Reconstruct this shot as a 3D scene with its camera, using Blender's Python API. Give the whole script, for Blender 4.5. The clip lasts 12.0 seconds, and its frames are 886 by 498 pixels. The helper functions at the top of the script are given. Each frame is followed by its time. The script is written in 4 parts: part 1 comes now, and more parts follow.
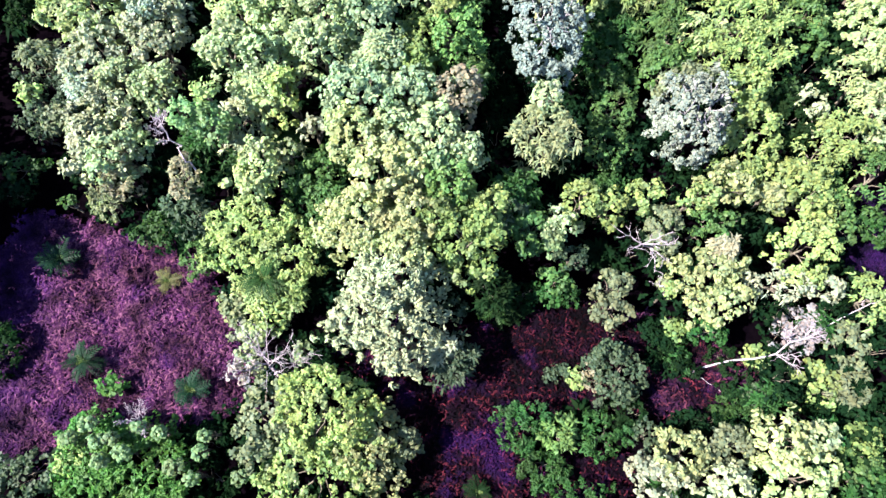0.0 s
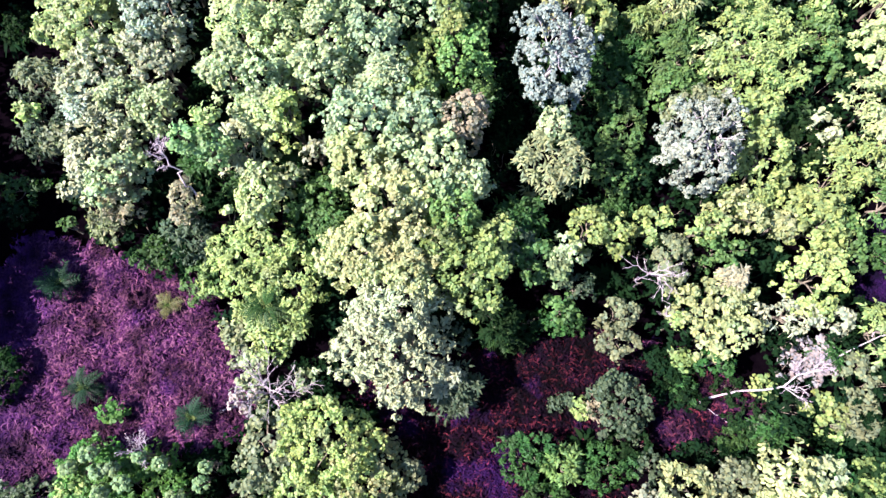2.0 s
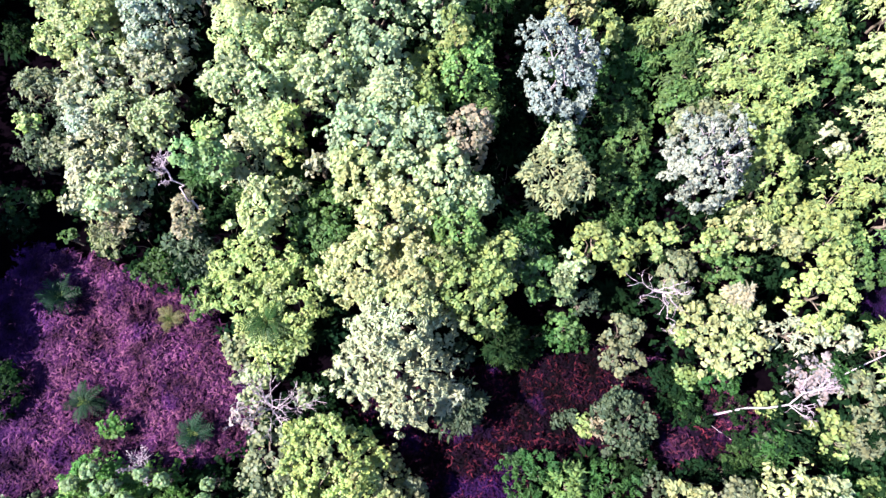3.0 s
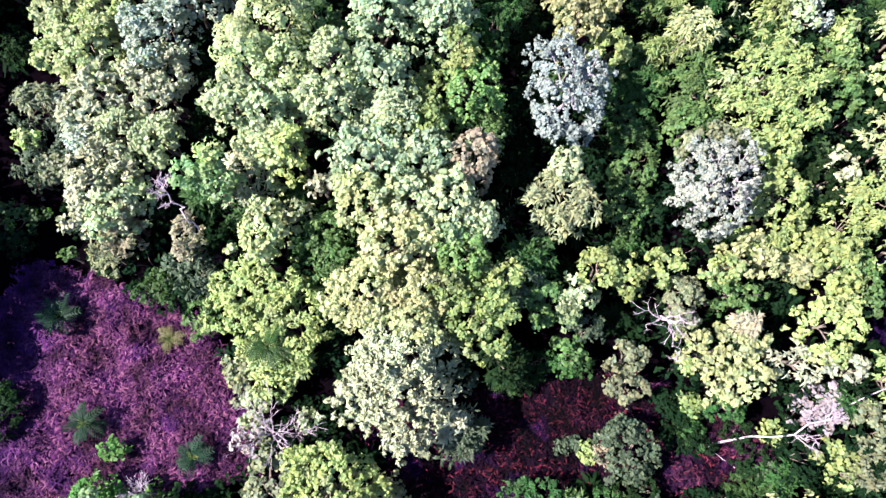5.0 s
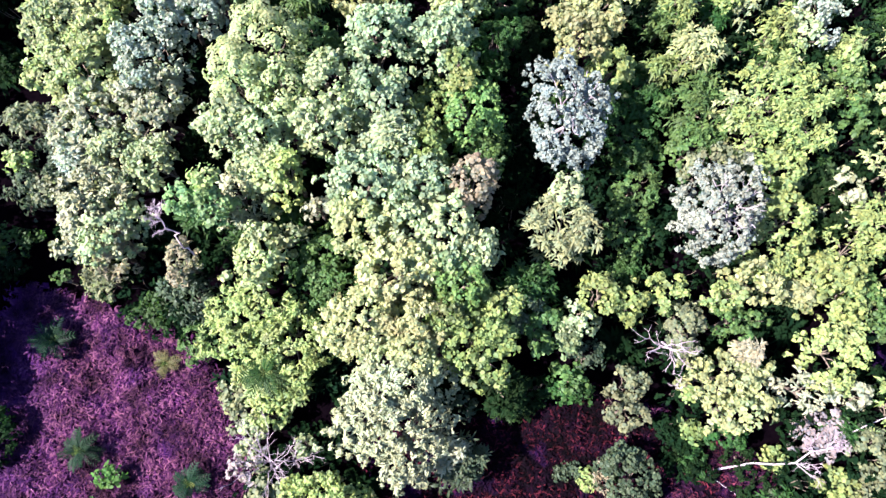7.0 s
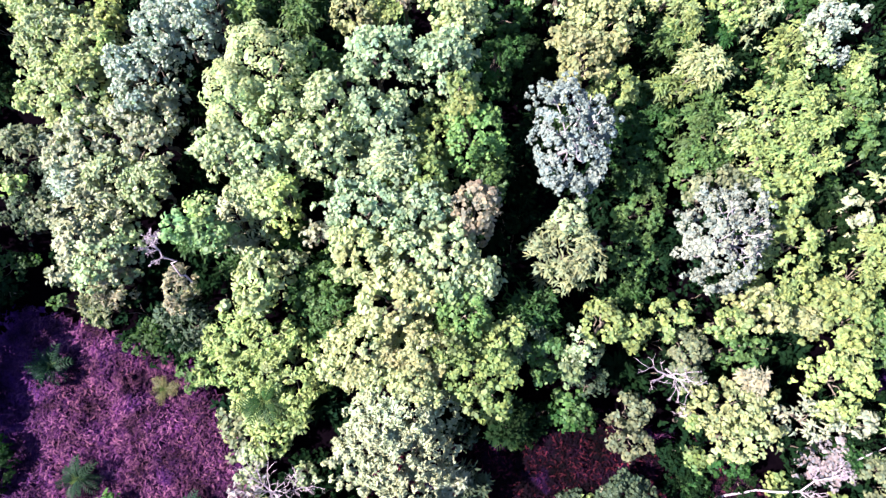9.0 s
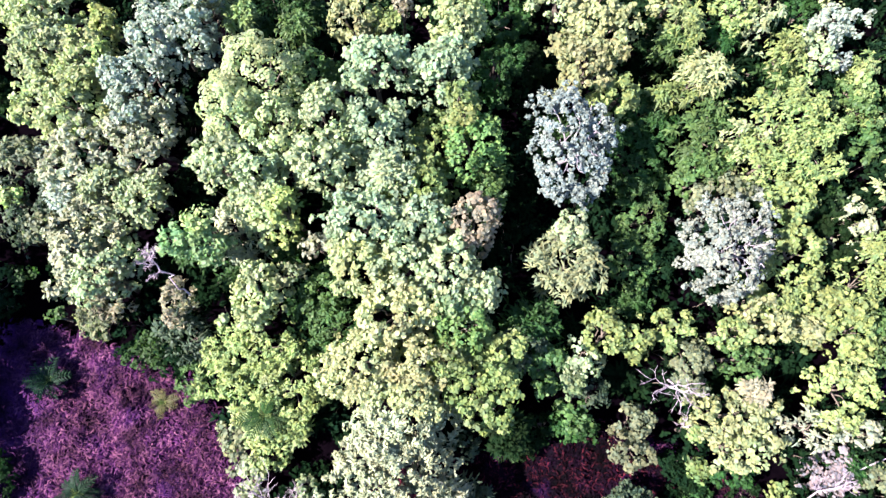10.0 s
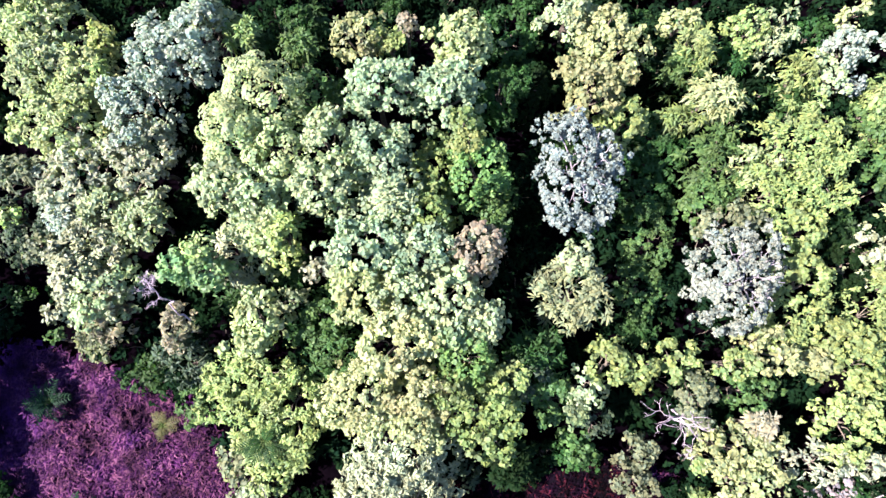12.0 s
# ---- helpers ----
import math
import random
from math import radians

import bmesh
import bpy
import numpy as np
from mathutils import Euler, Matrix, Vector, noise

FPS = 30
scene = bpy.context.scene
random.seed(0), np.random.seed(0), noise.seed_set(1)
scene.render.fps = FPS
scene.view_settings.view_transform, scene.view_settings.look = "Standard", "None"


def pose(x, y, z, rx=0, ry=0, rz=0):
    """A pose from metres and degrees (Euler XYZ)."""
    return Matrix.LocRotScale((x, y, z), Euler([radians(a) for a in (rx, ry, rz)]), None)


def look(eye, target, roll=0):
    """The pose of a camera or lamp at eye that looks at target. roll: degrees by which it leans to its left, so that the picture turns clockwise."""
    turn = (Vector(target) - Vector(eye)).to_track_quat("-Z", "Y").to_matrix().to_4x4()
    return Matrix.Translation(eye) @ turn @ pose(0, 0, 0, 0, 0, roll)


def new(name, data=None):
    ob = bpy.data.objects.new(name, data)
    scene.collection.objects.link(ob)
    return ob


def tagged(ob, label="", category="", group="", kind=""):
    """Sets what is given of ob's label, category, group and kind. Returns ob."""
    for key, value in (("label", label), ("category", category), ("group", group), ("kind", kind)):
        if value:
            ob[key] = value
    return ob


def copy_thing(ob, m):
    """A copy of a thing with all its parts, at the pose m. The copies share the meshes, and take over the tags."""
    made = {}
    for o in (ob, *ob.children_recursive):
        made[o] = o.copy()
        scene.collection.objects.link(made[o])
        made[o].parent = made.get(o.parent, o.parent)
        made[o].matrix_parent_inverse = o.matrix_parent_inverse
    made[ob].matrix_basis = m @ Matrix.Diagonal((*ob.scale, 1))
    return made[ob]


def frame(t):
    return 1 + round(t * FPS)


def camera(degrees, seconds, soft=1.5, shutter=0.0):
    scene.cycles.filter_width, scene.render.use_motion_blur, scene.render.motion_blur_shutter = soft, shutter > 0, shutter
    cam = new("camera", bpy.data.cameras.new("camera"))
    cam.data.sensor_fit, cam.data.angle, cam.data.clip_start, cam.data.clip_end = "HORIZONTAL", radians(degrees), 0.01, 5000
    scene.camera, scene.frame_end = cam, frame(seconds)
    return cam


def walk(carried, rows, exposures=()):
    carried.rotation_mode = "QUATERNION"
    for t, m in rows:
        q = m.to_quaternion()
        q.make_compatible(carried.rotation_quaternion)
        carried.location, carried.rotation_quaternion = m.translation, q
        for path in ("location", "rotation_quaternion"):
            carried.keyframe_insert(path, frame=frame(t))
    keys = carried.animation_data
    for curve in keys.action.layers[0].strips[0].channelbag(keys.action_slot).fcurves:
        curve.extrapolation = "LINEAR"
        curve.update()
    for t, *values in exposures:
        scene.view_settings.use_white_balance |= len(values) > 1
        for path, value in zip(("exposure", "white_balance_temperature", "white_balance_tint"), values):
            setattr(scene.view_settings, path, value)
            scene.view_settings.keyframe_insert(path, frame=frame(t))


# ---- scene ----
cam = camera(74.0, 12.0)
PATH = [
    (0, (-0.02, -0.116, 50.889), (-0.026, 0.441, 48.968), 0.5),
    (0.5, (-0.096, 0.765, 50.953), (-0.1, 1.312, 49.029), 0.6),
    (1, (-0.197, 1.517, 50.996), (-0.204, 2.057, 49.07), 0.5),
    (1.5, (-0.259, 2.376, 51.031), (-0.266, 2.906, 49.102), 0.5),
    (2, (-0.273, 3.149, 51.052), (-0.285, 3.669, 49.121), 0.2),
    (2.5, (-0.473, 3.988, 51.083), (-0.486, 4.501, 49.15), 0.2),
    (3, (-0.588, 4.859, 51.147), (-0.601, 5.362, 49.211), 0.3),
    (5, (-0.879, 7.671, 51.212), (-0.895, 8.141, 49.269), 0.4),
    (5.5, (-0.933, 8.312, 51.192), (-0.95, 8.774, 49.247), 0.3),
    (6, (-0.975, 8.986, 51.183), (-0.992, 9.439, 49.235), 0.4),
    (6.5, (-0.92, 9.835, 51.19), (-0.936, 10.28, 49.241), 0.5),
    (7, (-0.871, 10.617, 51.198), (-0.886, 11.053, 49.246), 0.4),
    (9, (-1.073, 13.664, 51.131), (-1.087, 14.063, 49.171), 0.3),
    (9.5, (-1.063, 14.428, 51.105), (-1.076, 14.818, 49.144), 0.2),
    (10, (-1.123, 14.968, 51.026), (-1.136, 15.351, 49.063), -0.0),
    (10.5, (-1.139, 15.733, 50.999), (-1.155, 16.107, 49.035), -0.3),
    (11, (-1.134, 16.503, 50.978), (-1.153, 16.864, 49.011), -0.6),
    (11.5, (-1.204, 17.291, 50.983), (-1.224, 17.644, 49.014), -0.8),
    (12, (-1.272, 18.037, 50.94), (-1.293, 18.38, 48.97), -1.0),
]
EXPOSURE = 3.44
walk(cam, [(t, look(eye, target, roll)) for t, eye, target, roll in PATH], exposures=((0.0, EXPOSURE, 6500, 4), (0.4, EXPOSURE, 6500, 10), (3.0, EXPOSURE, 6500, 15), (5.5, EXPOSURE, 6500, 18), (9.0, EXPOSURE, 6500, 17), (12.0, EXPOSURE, 6500, 17)))

# ---- light: a clear sky and one sun from the west ----
SUN_FROM = Vector((-0.88, -0.14, 0.86)).normalized()
sun = new("sun", bpy.data.lights.new("sun", "SUN"))
sun.data.energy, sun.data.angle, sun.data.color = 4.75, radians(0.55), (1.0, 0.97, 0.94)
sun.matrix_world = look(SUN_FROM * 200, (0, 0, 0))
world = bpy.data.worlds.new("sky")
scene.world = world
world.use_nodes = True
sky = world.node_tree.nodes.new("ShaderNodeTexSky")
sky.sky_type, sky.sun_disc = "NISHITA", False
sky.altitude, sky.air_density, sky.dust_density = 800.0, 0.75, 0.15
sky.sun_elevation = math.asin(SUN_FROM.z)
sky.sun_rotation = math.atan2(SUN_FROM.x, SUN_FROM.y)
background = world.node_tree.nodes["Background"]
background.inputs["Strength"].default_value = 0.096
world.node_tree.links.new(sky.outputs[0], background.inputs["Color"])


# ---- materials ----
def nodes_of(name):
    mat = bpy.data.materials.new(name)
    mat.use_nodes = True
    tree_ = mat.node_tree
    tree_.nodes.clear()
    return mat, tree_.nodes, tree_.links


def ramp(nodes, stops):
    r = nodes.new("ShaderNodeValToRGB")
    while len(r.color_ramp.elements) < len(stops):
        r.color_ramp.elements.new(0.5)
    for e, (at, c) in zip(r.color_ramp.elements, stops):
        e.position, e.color = at, (*c, 1)
    return r


def tint(c, k, warm=0.0):
    return (c[0] * k * (1 + warm), c[1] * k, c[2] * k * (1 - warm))


def leaf_material(name, base, rough=0.5, gloss=0.12, through_light=0.58, spread=0.22):
    """Foliage: each leaf varies a little, each plant a little, and whole sprays turn paler or yellower."""
    mat, n, l = nodes_of(name)
    geo, info, coord = n.new("ShaderNodeNewGeometry"), n.new("ShaderNodeObjectInfo"), n.new("ShaderNodeTexCoord")
    leaf = ramp(n, [(0, tint(base, 1 - spread, -0.16)), (0.5, base), (1, tint(base, 1 + spread, 0.12))])
    l.new(geo.outputs["Random Per Island"], leaf.inputs[0])
    patch = n.new("ShaderNodeTexNoise")
    patch.inputs["Scale"].default_value, patch.inputs["Detail"].default_value = 0.55, 3
    tone = n.new("ShaderNodeMapRange")
    tone.inputs[1].default_value, tone.inputs[2].default_value = 0.3, 0.7
    tone.inputs[3].default_value, tone.inputs[4].default_value = 0.80, 1.25
    l.new(patch.outputs[0], tone.inputs[0])
    plant = n.new("ShaderNodeMapRange")
    plant.inputs[3].default_value, plant.inputs[4].default_value = 0.88, 1.12
    l.new(info.outputs["Random"], plant.inputs[0])
    value = n.new("ShaderNodeMath")
    value.operation = "MULTIPLY"
    l.new(tone.outputs[0], value.inputs[0]), l.new(plant.outputs[0], value.inputs[1])
    hsv = n.new("ShaderNodeHueSaturation")
    hue = n.new("ShaderNodeMapRange")
    hue.inputs[3].default_value, hue.inputs[4].default_value = 0.452, 0.528
    l.new(patch.outputs[0], hue.inputs[0])
    turn, whole = n.new("ShaderNodeMapRange"), n.new("ShaderNodeMath")
    turn.inputs[3].default_value, turn.inputs[4].default_value = -0.014, 0.012
    whole.operation = "ADD"
    l.new(info.outputs["Random"], turn.inputs[0]), l.new(hue.outputs[0], whole.inputs[0]), l.new(turn.outputs[0], whole.inputs[1])
    hsv.inputs["Saturation"].default_value = 0.99
    bloom, where, blend = n.new("ShaderNodeTexNoise"), n.new("ShaderNodeMapRange"), n.new("ShaderNodeMix")
    bloom.inputs["Scale"].default_value, bloom.inputs["Detail"].default_value = 0.42, 2
    shift = n.new("ShaderNodeVectorMath")
    shift.operation = "ADD"
    l.new(coord.outputs["Object"], shift.inputs[0]), l.new(info.outputs["Location"], shift.inputs[1])
    l.new(shift.outputs[0], bloom.inputs["Vector"]), l.new(shift.outputs[0], patch.inputs["Vector"])
    where.inputs[1].default_value, where.inputs[2].default_value, where.inputs[4].default_value = 0.56, 0.74, 0.30
    l.new(bloom.outputs[0], where.inputs[0])
    blend.data_type = "RGBA"
    mean = sum(base) / 3
    blend.inputs[7].default_value = (mean * 1.24, mean * 1.26, mean * 0.98, 1)
    l.new(where.outputs[0], blend.inputs["Factor"]), l.new(leaf.outputs[0], blend.inputs[6])
    l.new(whole.outputs[0], hsv.inputs["Hue"]), l.new(value.outputs[0], hsv.inputs["Value"]), l.new(blend.outputs[2], hsv.inputs["Color"])
    bsdf, glow, mix, out = (n.new("ShaderNode" + k) for k in ("BsdfPrincipled", "BsdfTranslucent", "MixShader", "OutputMaterial"))
    bsdf.inputs["Roughness"].default_value, bsdf.inputs["Specular IOR Level"].default_value = rough, gloss
    sap = n.new("ShaderNodeMix")
    sap.data_type, sap.blend_type = "RGBA", "MULTIPLY"
    sap.inputs["Factor"].default_value, sap.inputs[7].default_value = 1.0, (0.90, 1.10, 0.80, 1)
    l.new(hsv.outputs[0], sap.inputs[6])
    l.new(hsv.outputs[0], bsdf.inputs["Base Color"]), l.new(sap.outputs[2], glow.inputs["Color"])
    mix.inputs[0].default_value = through_light
    l.new(bsdf.outputs[0], mix.inputs[1]), l.new(glow.outputs[0], mix.inputs[2]), l.new(mix.outputs[0], out.inputs[0])
    return mat


def wood_material(name, dark, pale, scale=3.0, gloss=0.1):
    mat, n, l = nodes_of(name)
    coord, grain, fine = n.new("ShaderNodeTexCoord"), n.new("ShaderNodeTexNoise"), n.new("ShaderNodeTexNoise")
    grain.inputs["Scale"].default_value, grain.inputs["Detail"].default_value = scale, 5
    fine.inputs["Scale"].default_value, fine.inputs["Detail"].default_value = scale * 9, 4
    l.new(coord.outputs["Object"], grain.inputs["Vector"]), l.new(coord.outputs["Object"], fine.inputs["Vector"])
    colour = ramp(n, [(0.3, dark), (0.7, pale)])
    l.new(grain.outputs[0], colour.inputs[0])
    bump, bsdf, out = n.new("ShaderNodeBump"), n.new("ShaderNodeBsdfPrincipled"), n.new("ShaderNodeOutputMaterial")
    bump.inputs["Strength"].default_value, bump.inputs["Distance"].default_value = 0.6, 0.03
    l.new(fine.outputs[0], bump.inputs["Height"])
    bsdf.inputs["Roughness"].default_value, bsdf.inputs["Specular IOR Level"].default_value = 0.85, gloss
    l.new(colour.outputs[0], bsdf.inputs["Base Color"]), l.new(bump.outputs[0], bsdf.inputs["Normal"]), l.new(bsdf.outputs[0], out.inputs[0])
    return mat


def bracken_material(name, tones, redder):
    """Dead fern litter: mauve to rust, by strand and by broad patch; reddest in the middle, shade painted violet in the
    west.
    """
    mat, n, l = nodes_of(name)
    geo, coord = n.new("ShaderNodeNewGeometry"), n.new("ShaderNodeTexCoord")
    broad, fine = n.new("ShaderNodeTexNoise"), n.new("ShaderNodeTexNoise")
    broad.inputs["Scale"].default_value, broad.inputs["Detail"].default_value = 0.16, 4
    fine.inputs["Scale"].default_value, fine.inputs["Detail"].default_value = 2.2, 6
    l.new(coord.outputs["Object"], broad.inputs["Vector"]), l.new(coord.outputs["Object"], fine.inputs["Vector"])
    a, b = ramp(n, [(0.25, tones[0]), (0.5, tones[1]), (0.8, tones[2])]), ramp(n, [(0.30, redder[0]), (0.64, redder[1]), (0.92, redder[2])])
    sum_ = n.new("ShaderNodeMath")
    sum_.operation, sum_.inputs[1].default_value = "MULTIPLY_ADD", 0.55
    half = n.new("ShaderNodeMath")
    half.operation, half.inputs[1].default_value = "MULTIPLY", 0.5
    l.new(geo.outputs["Random Per Island"], sum_.inputs[0])
    l.new(fine.outputs[0], half.inputs[0]), l.new(half.outputs[0], sum_.inputs[2])
    l.new(sum_.outputs[0], a.inputs[0]), l.new(sum_.outputs[0], b.inputs[0])
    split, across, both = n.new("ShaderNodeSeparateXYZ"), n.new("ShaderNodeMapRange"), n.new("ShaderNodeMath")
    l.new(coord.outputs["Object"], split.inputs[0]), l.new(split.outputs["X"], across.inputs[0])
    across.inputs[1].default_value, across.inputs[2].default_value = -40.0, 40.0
    # the middle's dark reds hold some tree shade besides the fern's own colour
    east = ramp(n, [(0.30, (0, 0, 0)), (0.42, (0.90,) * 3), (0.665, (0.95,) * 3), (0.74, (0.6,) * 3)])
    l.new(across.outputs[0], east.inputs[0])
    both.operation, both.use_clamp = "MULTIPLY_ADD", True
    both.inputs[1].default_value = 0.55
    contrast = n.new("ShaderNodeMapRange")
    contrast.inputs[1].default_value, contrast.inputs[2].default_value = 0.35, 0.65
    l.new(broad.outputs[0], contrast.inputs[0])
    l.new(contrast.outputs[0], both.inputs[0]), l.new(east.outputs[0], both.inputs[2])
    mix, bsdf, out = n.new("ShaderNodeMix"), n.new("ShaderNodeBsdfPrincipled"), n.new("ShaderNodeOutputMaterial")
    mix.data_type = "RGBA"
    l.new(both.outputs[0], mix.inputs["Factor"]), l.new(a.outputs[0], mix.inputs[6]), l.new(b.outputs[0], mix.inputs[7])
    bump = n.new("ShaderNodeBump")
    bump.inputs["Strength"].default_value, bump.inputs["Distance"].default_value = 0.8, 0.12
    l.new(fine.outputs[0], bump.inputs["Height"]), l.new(bump.outputs[0], bsdf.inputs["Normal"])
    bsdf.inputs["Roughness"].default_value, bsdf.inputs["Specular IOR Level"].default_value = 0.9, 0.03
    worn, shade, many = n.new("ShaderNodeTexNoise"), n.new("ShaderNodeMapRange"), n.new("ShaderNodeHueSaturation")
    worn.inputs["Scale"].default_value, worn.inputs["Detail"].default_value = 0.45, 4
    shade.inputs[1].default_value, shade.inputs[2].default_value = 0.32, 0.68
    shade.inputs[3].default_value, shade.inputs[4].default_value = 0.25, 1.5
    l.new(coord.outputs["Object"], worn.inputs["Vector"]), l.new(worn.outputs[0], shade.inputs[0])
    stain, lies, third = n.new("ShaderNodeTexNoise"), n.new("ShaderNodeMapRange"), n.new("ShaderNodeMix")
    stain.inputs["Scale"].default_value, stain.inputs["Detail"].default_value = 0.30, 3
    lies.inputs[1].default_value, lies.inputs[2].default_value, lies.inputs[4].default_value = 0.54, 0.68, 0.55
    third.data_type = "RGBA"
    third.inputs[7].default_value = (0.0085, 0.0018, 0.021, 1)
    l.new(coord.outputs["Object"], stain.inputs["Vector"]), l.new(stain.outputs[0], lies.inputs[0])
    # violet along the western rim paints the edge trees' shade into the litter
    shade_rim, most = ramp(n, [(0.03, (0.8,) * 3), (0.10, (0, 0, 0))]), n.new("ShaderNodeMath")
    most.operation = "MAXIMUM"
    l.new(across.outputs[0], shade_rim.inputs[0]), l.new(shade_rim.outputs[0], most.inputs[0]), l.new(lies.outputs[0], most.inputs[1])
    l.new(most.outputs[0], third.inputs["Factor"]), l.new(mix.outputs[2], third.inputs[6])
    l.new(shade.outputs[0], many.inputs["Value"]), l.new(third.outputs[2], many.inputs["Color"])
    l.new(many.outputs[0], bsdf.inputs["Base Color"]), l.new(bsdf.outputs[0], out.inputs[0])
    return mat


LEAF = {
    "lime": leaf_material("lime_leaves", (0.132, 0.176, 0.062)),
    "gold": leaf_material("gold_leaves", (0.150, 0.186, 0.062)),
    "pale": leaf_material("pale_leaves", (0.184, 0.226, 0.122)),
    "green": leaf_material("green_leaves", (0.044, 0.087, 0.027)),
    "deep": leaf_material("deep_green_leaves", (0.016, 0.050, 0.012), 0.6, 0.15),
    "spring": leaf_material("spring_green_leaves", (0.096, 0.138, 0.046)),
    "sage": leaf_material("sage_leaves", (0.097, 0.112, 0.064)),
    "silver": leaf_material("silver_leaves", (0.064, 0.072, 0.057), 0.6, 0.25, 0.1),
    "mint": leaf_material("mint_leaves", (0.105, 0.160, 0.076)),
    "lemon": leaf_material("lemon_leaves", (0.192, 0.228, 0.106)),
    "fresh": leaf_material("fresh_leaves", (0.150, 0.210, 0.074), through_light=0.5),
    "jade": leaf_material("jade_leaves", (0.118, 0.200, 0.086)),
    "frost": leaf_material("frosted_leaves", (0.186, 0.220, 0.176)),
    "vine": leaf_material("vine_leaves", (0.042, 0.104, 0.024)),
    "chalk": leaf_material("chalky_leaves", (0.205, 0.216, 0.146)),
    "dull": leaf_material("dull_leaves", (0.036, 0.055, 0.032)),
    "sea": leaf_material("sea_green_leaves", (0.148, 0.202, 0.118)),
    "grey": leaf_material("grey_leaves", (0.057, 0.071, 0.064), 0.6, 0.25, 0.1),
    "ash": leaf_material("ash_leaves", (0.120, 0.136, 0.075), 0.6, 0.2, 0.2),
    "dark": leaf_material("dark_leaves", (0.006, 0.018, 0.006), 0.7, 0.04),
    "olive": leaf_material("olive_leaves", (0.138, 0.155, 0.082)),
    "cream": leaf_material("cream_leaves", (0.165, 0.176, 0.082)),
    "blush": leaf_material("bleached_pinkish_leaves", (0.185, 0.155, 0.160)),
    "vivid": leaf_material("vivid_leaves", (0.072, 0.138, 0.042)),
    "butter": leaf_material("butter_leaves", (0.215, 0.228, 0.108)),
    "rust": leaf_material("rust_leaves", (0.178, 0.158, 0.106), 0.7, 0.15),
    "palm": leaf_material("palm_leaves", (0.007, 0.026, 0.014), 0.6, 0.1),
    "straw": leaf_material("straw_fronds", (0.075, 0.075, 0.030), 0.6, 0.1),
    # near-black leaves: the shade of lanes and gaps is put into the colour
    "under": leaf_material("shade_blackened_leaves", (0.0026, 0.0075, 0.0034), 0.9, 0.0, 0.2),
}
BARK = wood_material("bark", (0.03, 0.022, 0.018), (0.10, 0.08, 0.065))
BARK_PALE = wood_material("pale_bark", (0.085, 0.07, 0.078), (0.16, 0.14, 0.15))
DEAD = wood_material("bleached_dead_wood", (0.105, 0.078, 0.092), (0.25, 0.200, 0.232))
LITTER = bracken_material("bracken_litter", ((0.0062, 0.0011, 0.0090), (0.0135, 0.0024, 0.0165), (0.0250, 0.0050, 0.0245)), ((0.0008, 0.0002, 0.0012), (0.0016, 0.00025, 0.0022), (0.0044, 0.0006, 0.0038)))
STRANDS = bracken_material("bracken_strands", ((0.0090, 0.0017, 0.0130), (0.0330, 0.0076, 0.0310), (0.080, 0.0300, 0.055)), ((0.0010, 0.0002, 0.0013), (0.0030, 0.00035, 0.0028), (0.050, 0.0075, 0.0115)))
# dark blue-violet: the east corner's shade is put into this litter colour
SHADE_VIOLET = bracken_material("bracken_shade_violet", ((0.001, 0.0003, 0.003), (0.002, 0.0006, 0.007), (0.009, 0.002, 0.015)), ((0.001, 0.0003, 0.003), (0.002, 0.0005, 0.006), (0.009, 0.0015, 0.012)))
# humus far darker than soil, with the trees' shade in its colour
SHADE_HUMUS = wood_material("shade_black_humus", (0.0004, 0.0002, 0.0005), (0.0011, 0.0006, 0.0011), 1.5, 0.0)


# ---- mesh tools ----
def mesh_of(name, verts, quads, material):
    """A mesh from arrays of vertices and four-cornered faces."""
    me = bpy.data.meshes.new(name)
    verts, quads = np.asarray(verts, dtype=np.float32), np.asarray(quads, dtype=np.int32)
    me.vertices.add(len(verts))
    me.vertices.foreach_set("co", verts.ravel())
    me.loops.add(quads.size)
    me.loops.foreach_set("vertex_index", quads.ravel())
    me.polygons.add(len(quads))
    me.polygons.foreach_set("loop_start", np.arange(len(quads), dtype=np.int32) * 4)
    me.materials.append(material)
    me.update(calc_edges=True)
    me.validate()
    if material in (BARK, BARK_PALE, DEAD):
        me.shade_smooth()
    return me


def part(name, me, parent, label=""):
    ob = new(name, me)
    ob.parent = parent
    return tagged(ob, label)


def thing(name, x, y, z, label, category, group="", turn=0.0):
    ob = new(name)
    ob.matrix_basis = pose(x, y, z, 0, 0, turn)
    ob.empty_display_size = 0.3
    return tagged(ob, label, category, group)


def unit(v):
    return v / np.maximum(np.linalg.norm(v, axis=-1, keepdims=True), 1e-6)


def tube(points, radii, sides=6):
    """Vertices and faces of a tapering round limb along points."""
    points, radii = np.asarray(points, float), np.asarray(radii, float)
    way = unit(np.gradient(points, axis=0))
    side = unit(np.cross(way, np.array([0.31, 0.87, 0.17])))
    up = np.cross(way, side)
    a = np.arange(sides) * 2 * np.pi / sides
    ring = np.cos(a)[None, :, None] * side[:, None] + np.sin(a)[None, :, None] * up[:, None]
    verts = (points[:, None] + ring * radii[:, None, None]).reshape(-1, 3)
    i, j = np.meshgrid(np.arange(len(points) - 1), np.arange(sides), indexing="ij")
    k = (j + 1) % sides
    quads = np.stack([i * sides + j, i * sides + k, (i + 1) * sides + k, (i + 1) * sides + j], -1).reshape(-1, 4)
    return verts, quads


def joined(pieces):
    verts, quads, at = [], [], 0
    for v, q in pieces:
        verts.append(v), quads.append(q + at)
        at += len(v)
    return np.concatenate(verts), np.concatenate(quads)


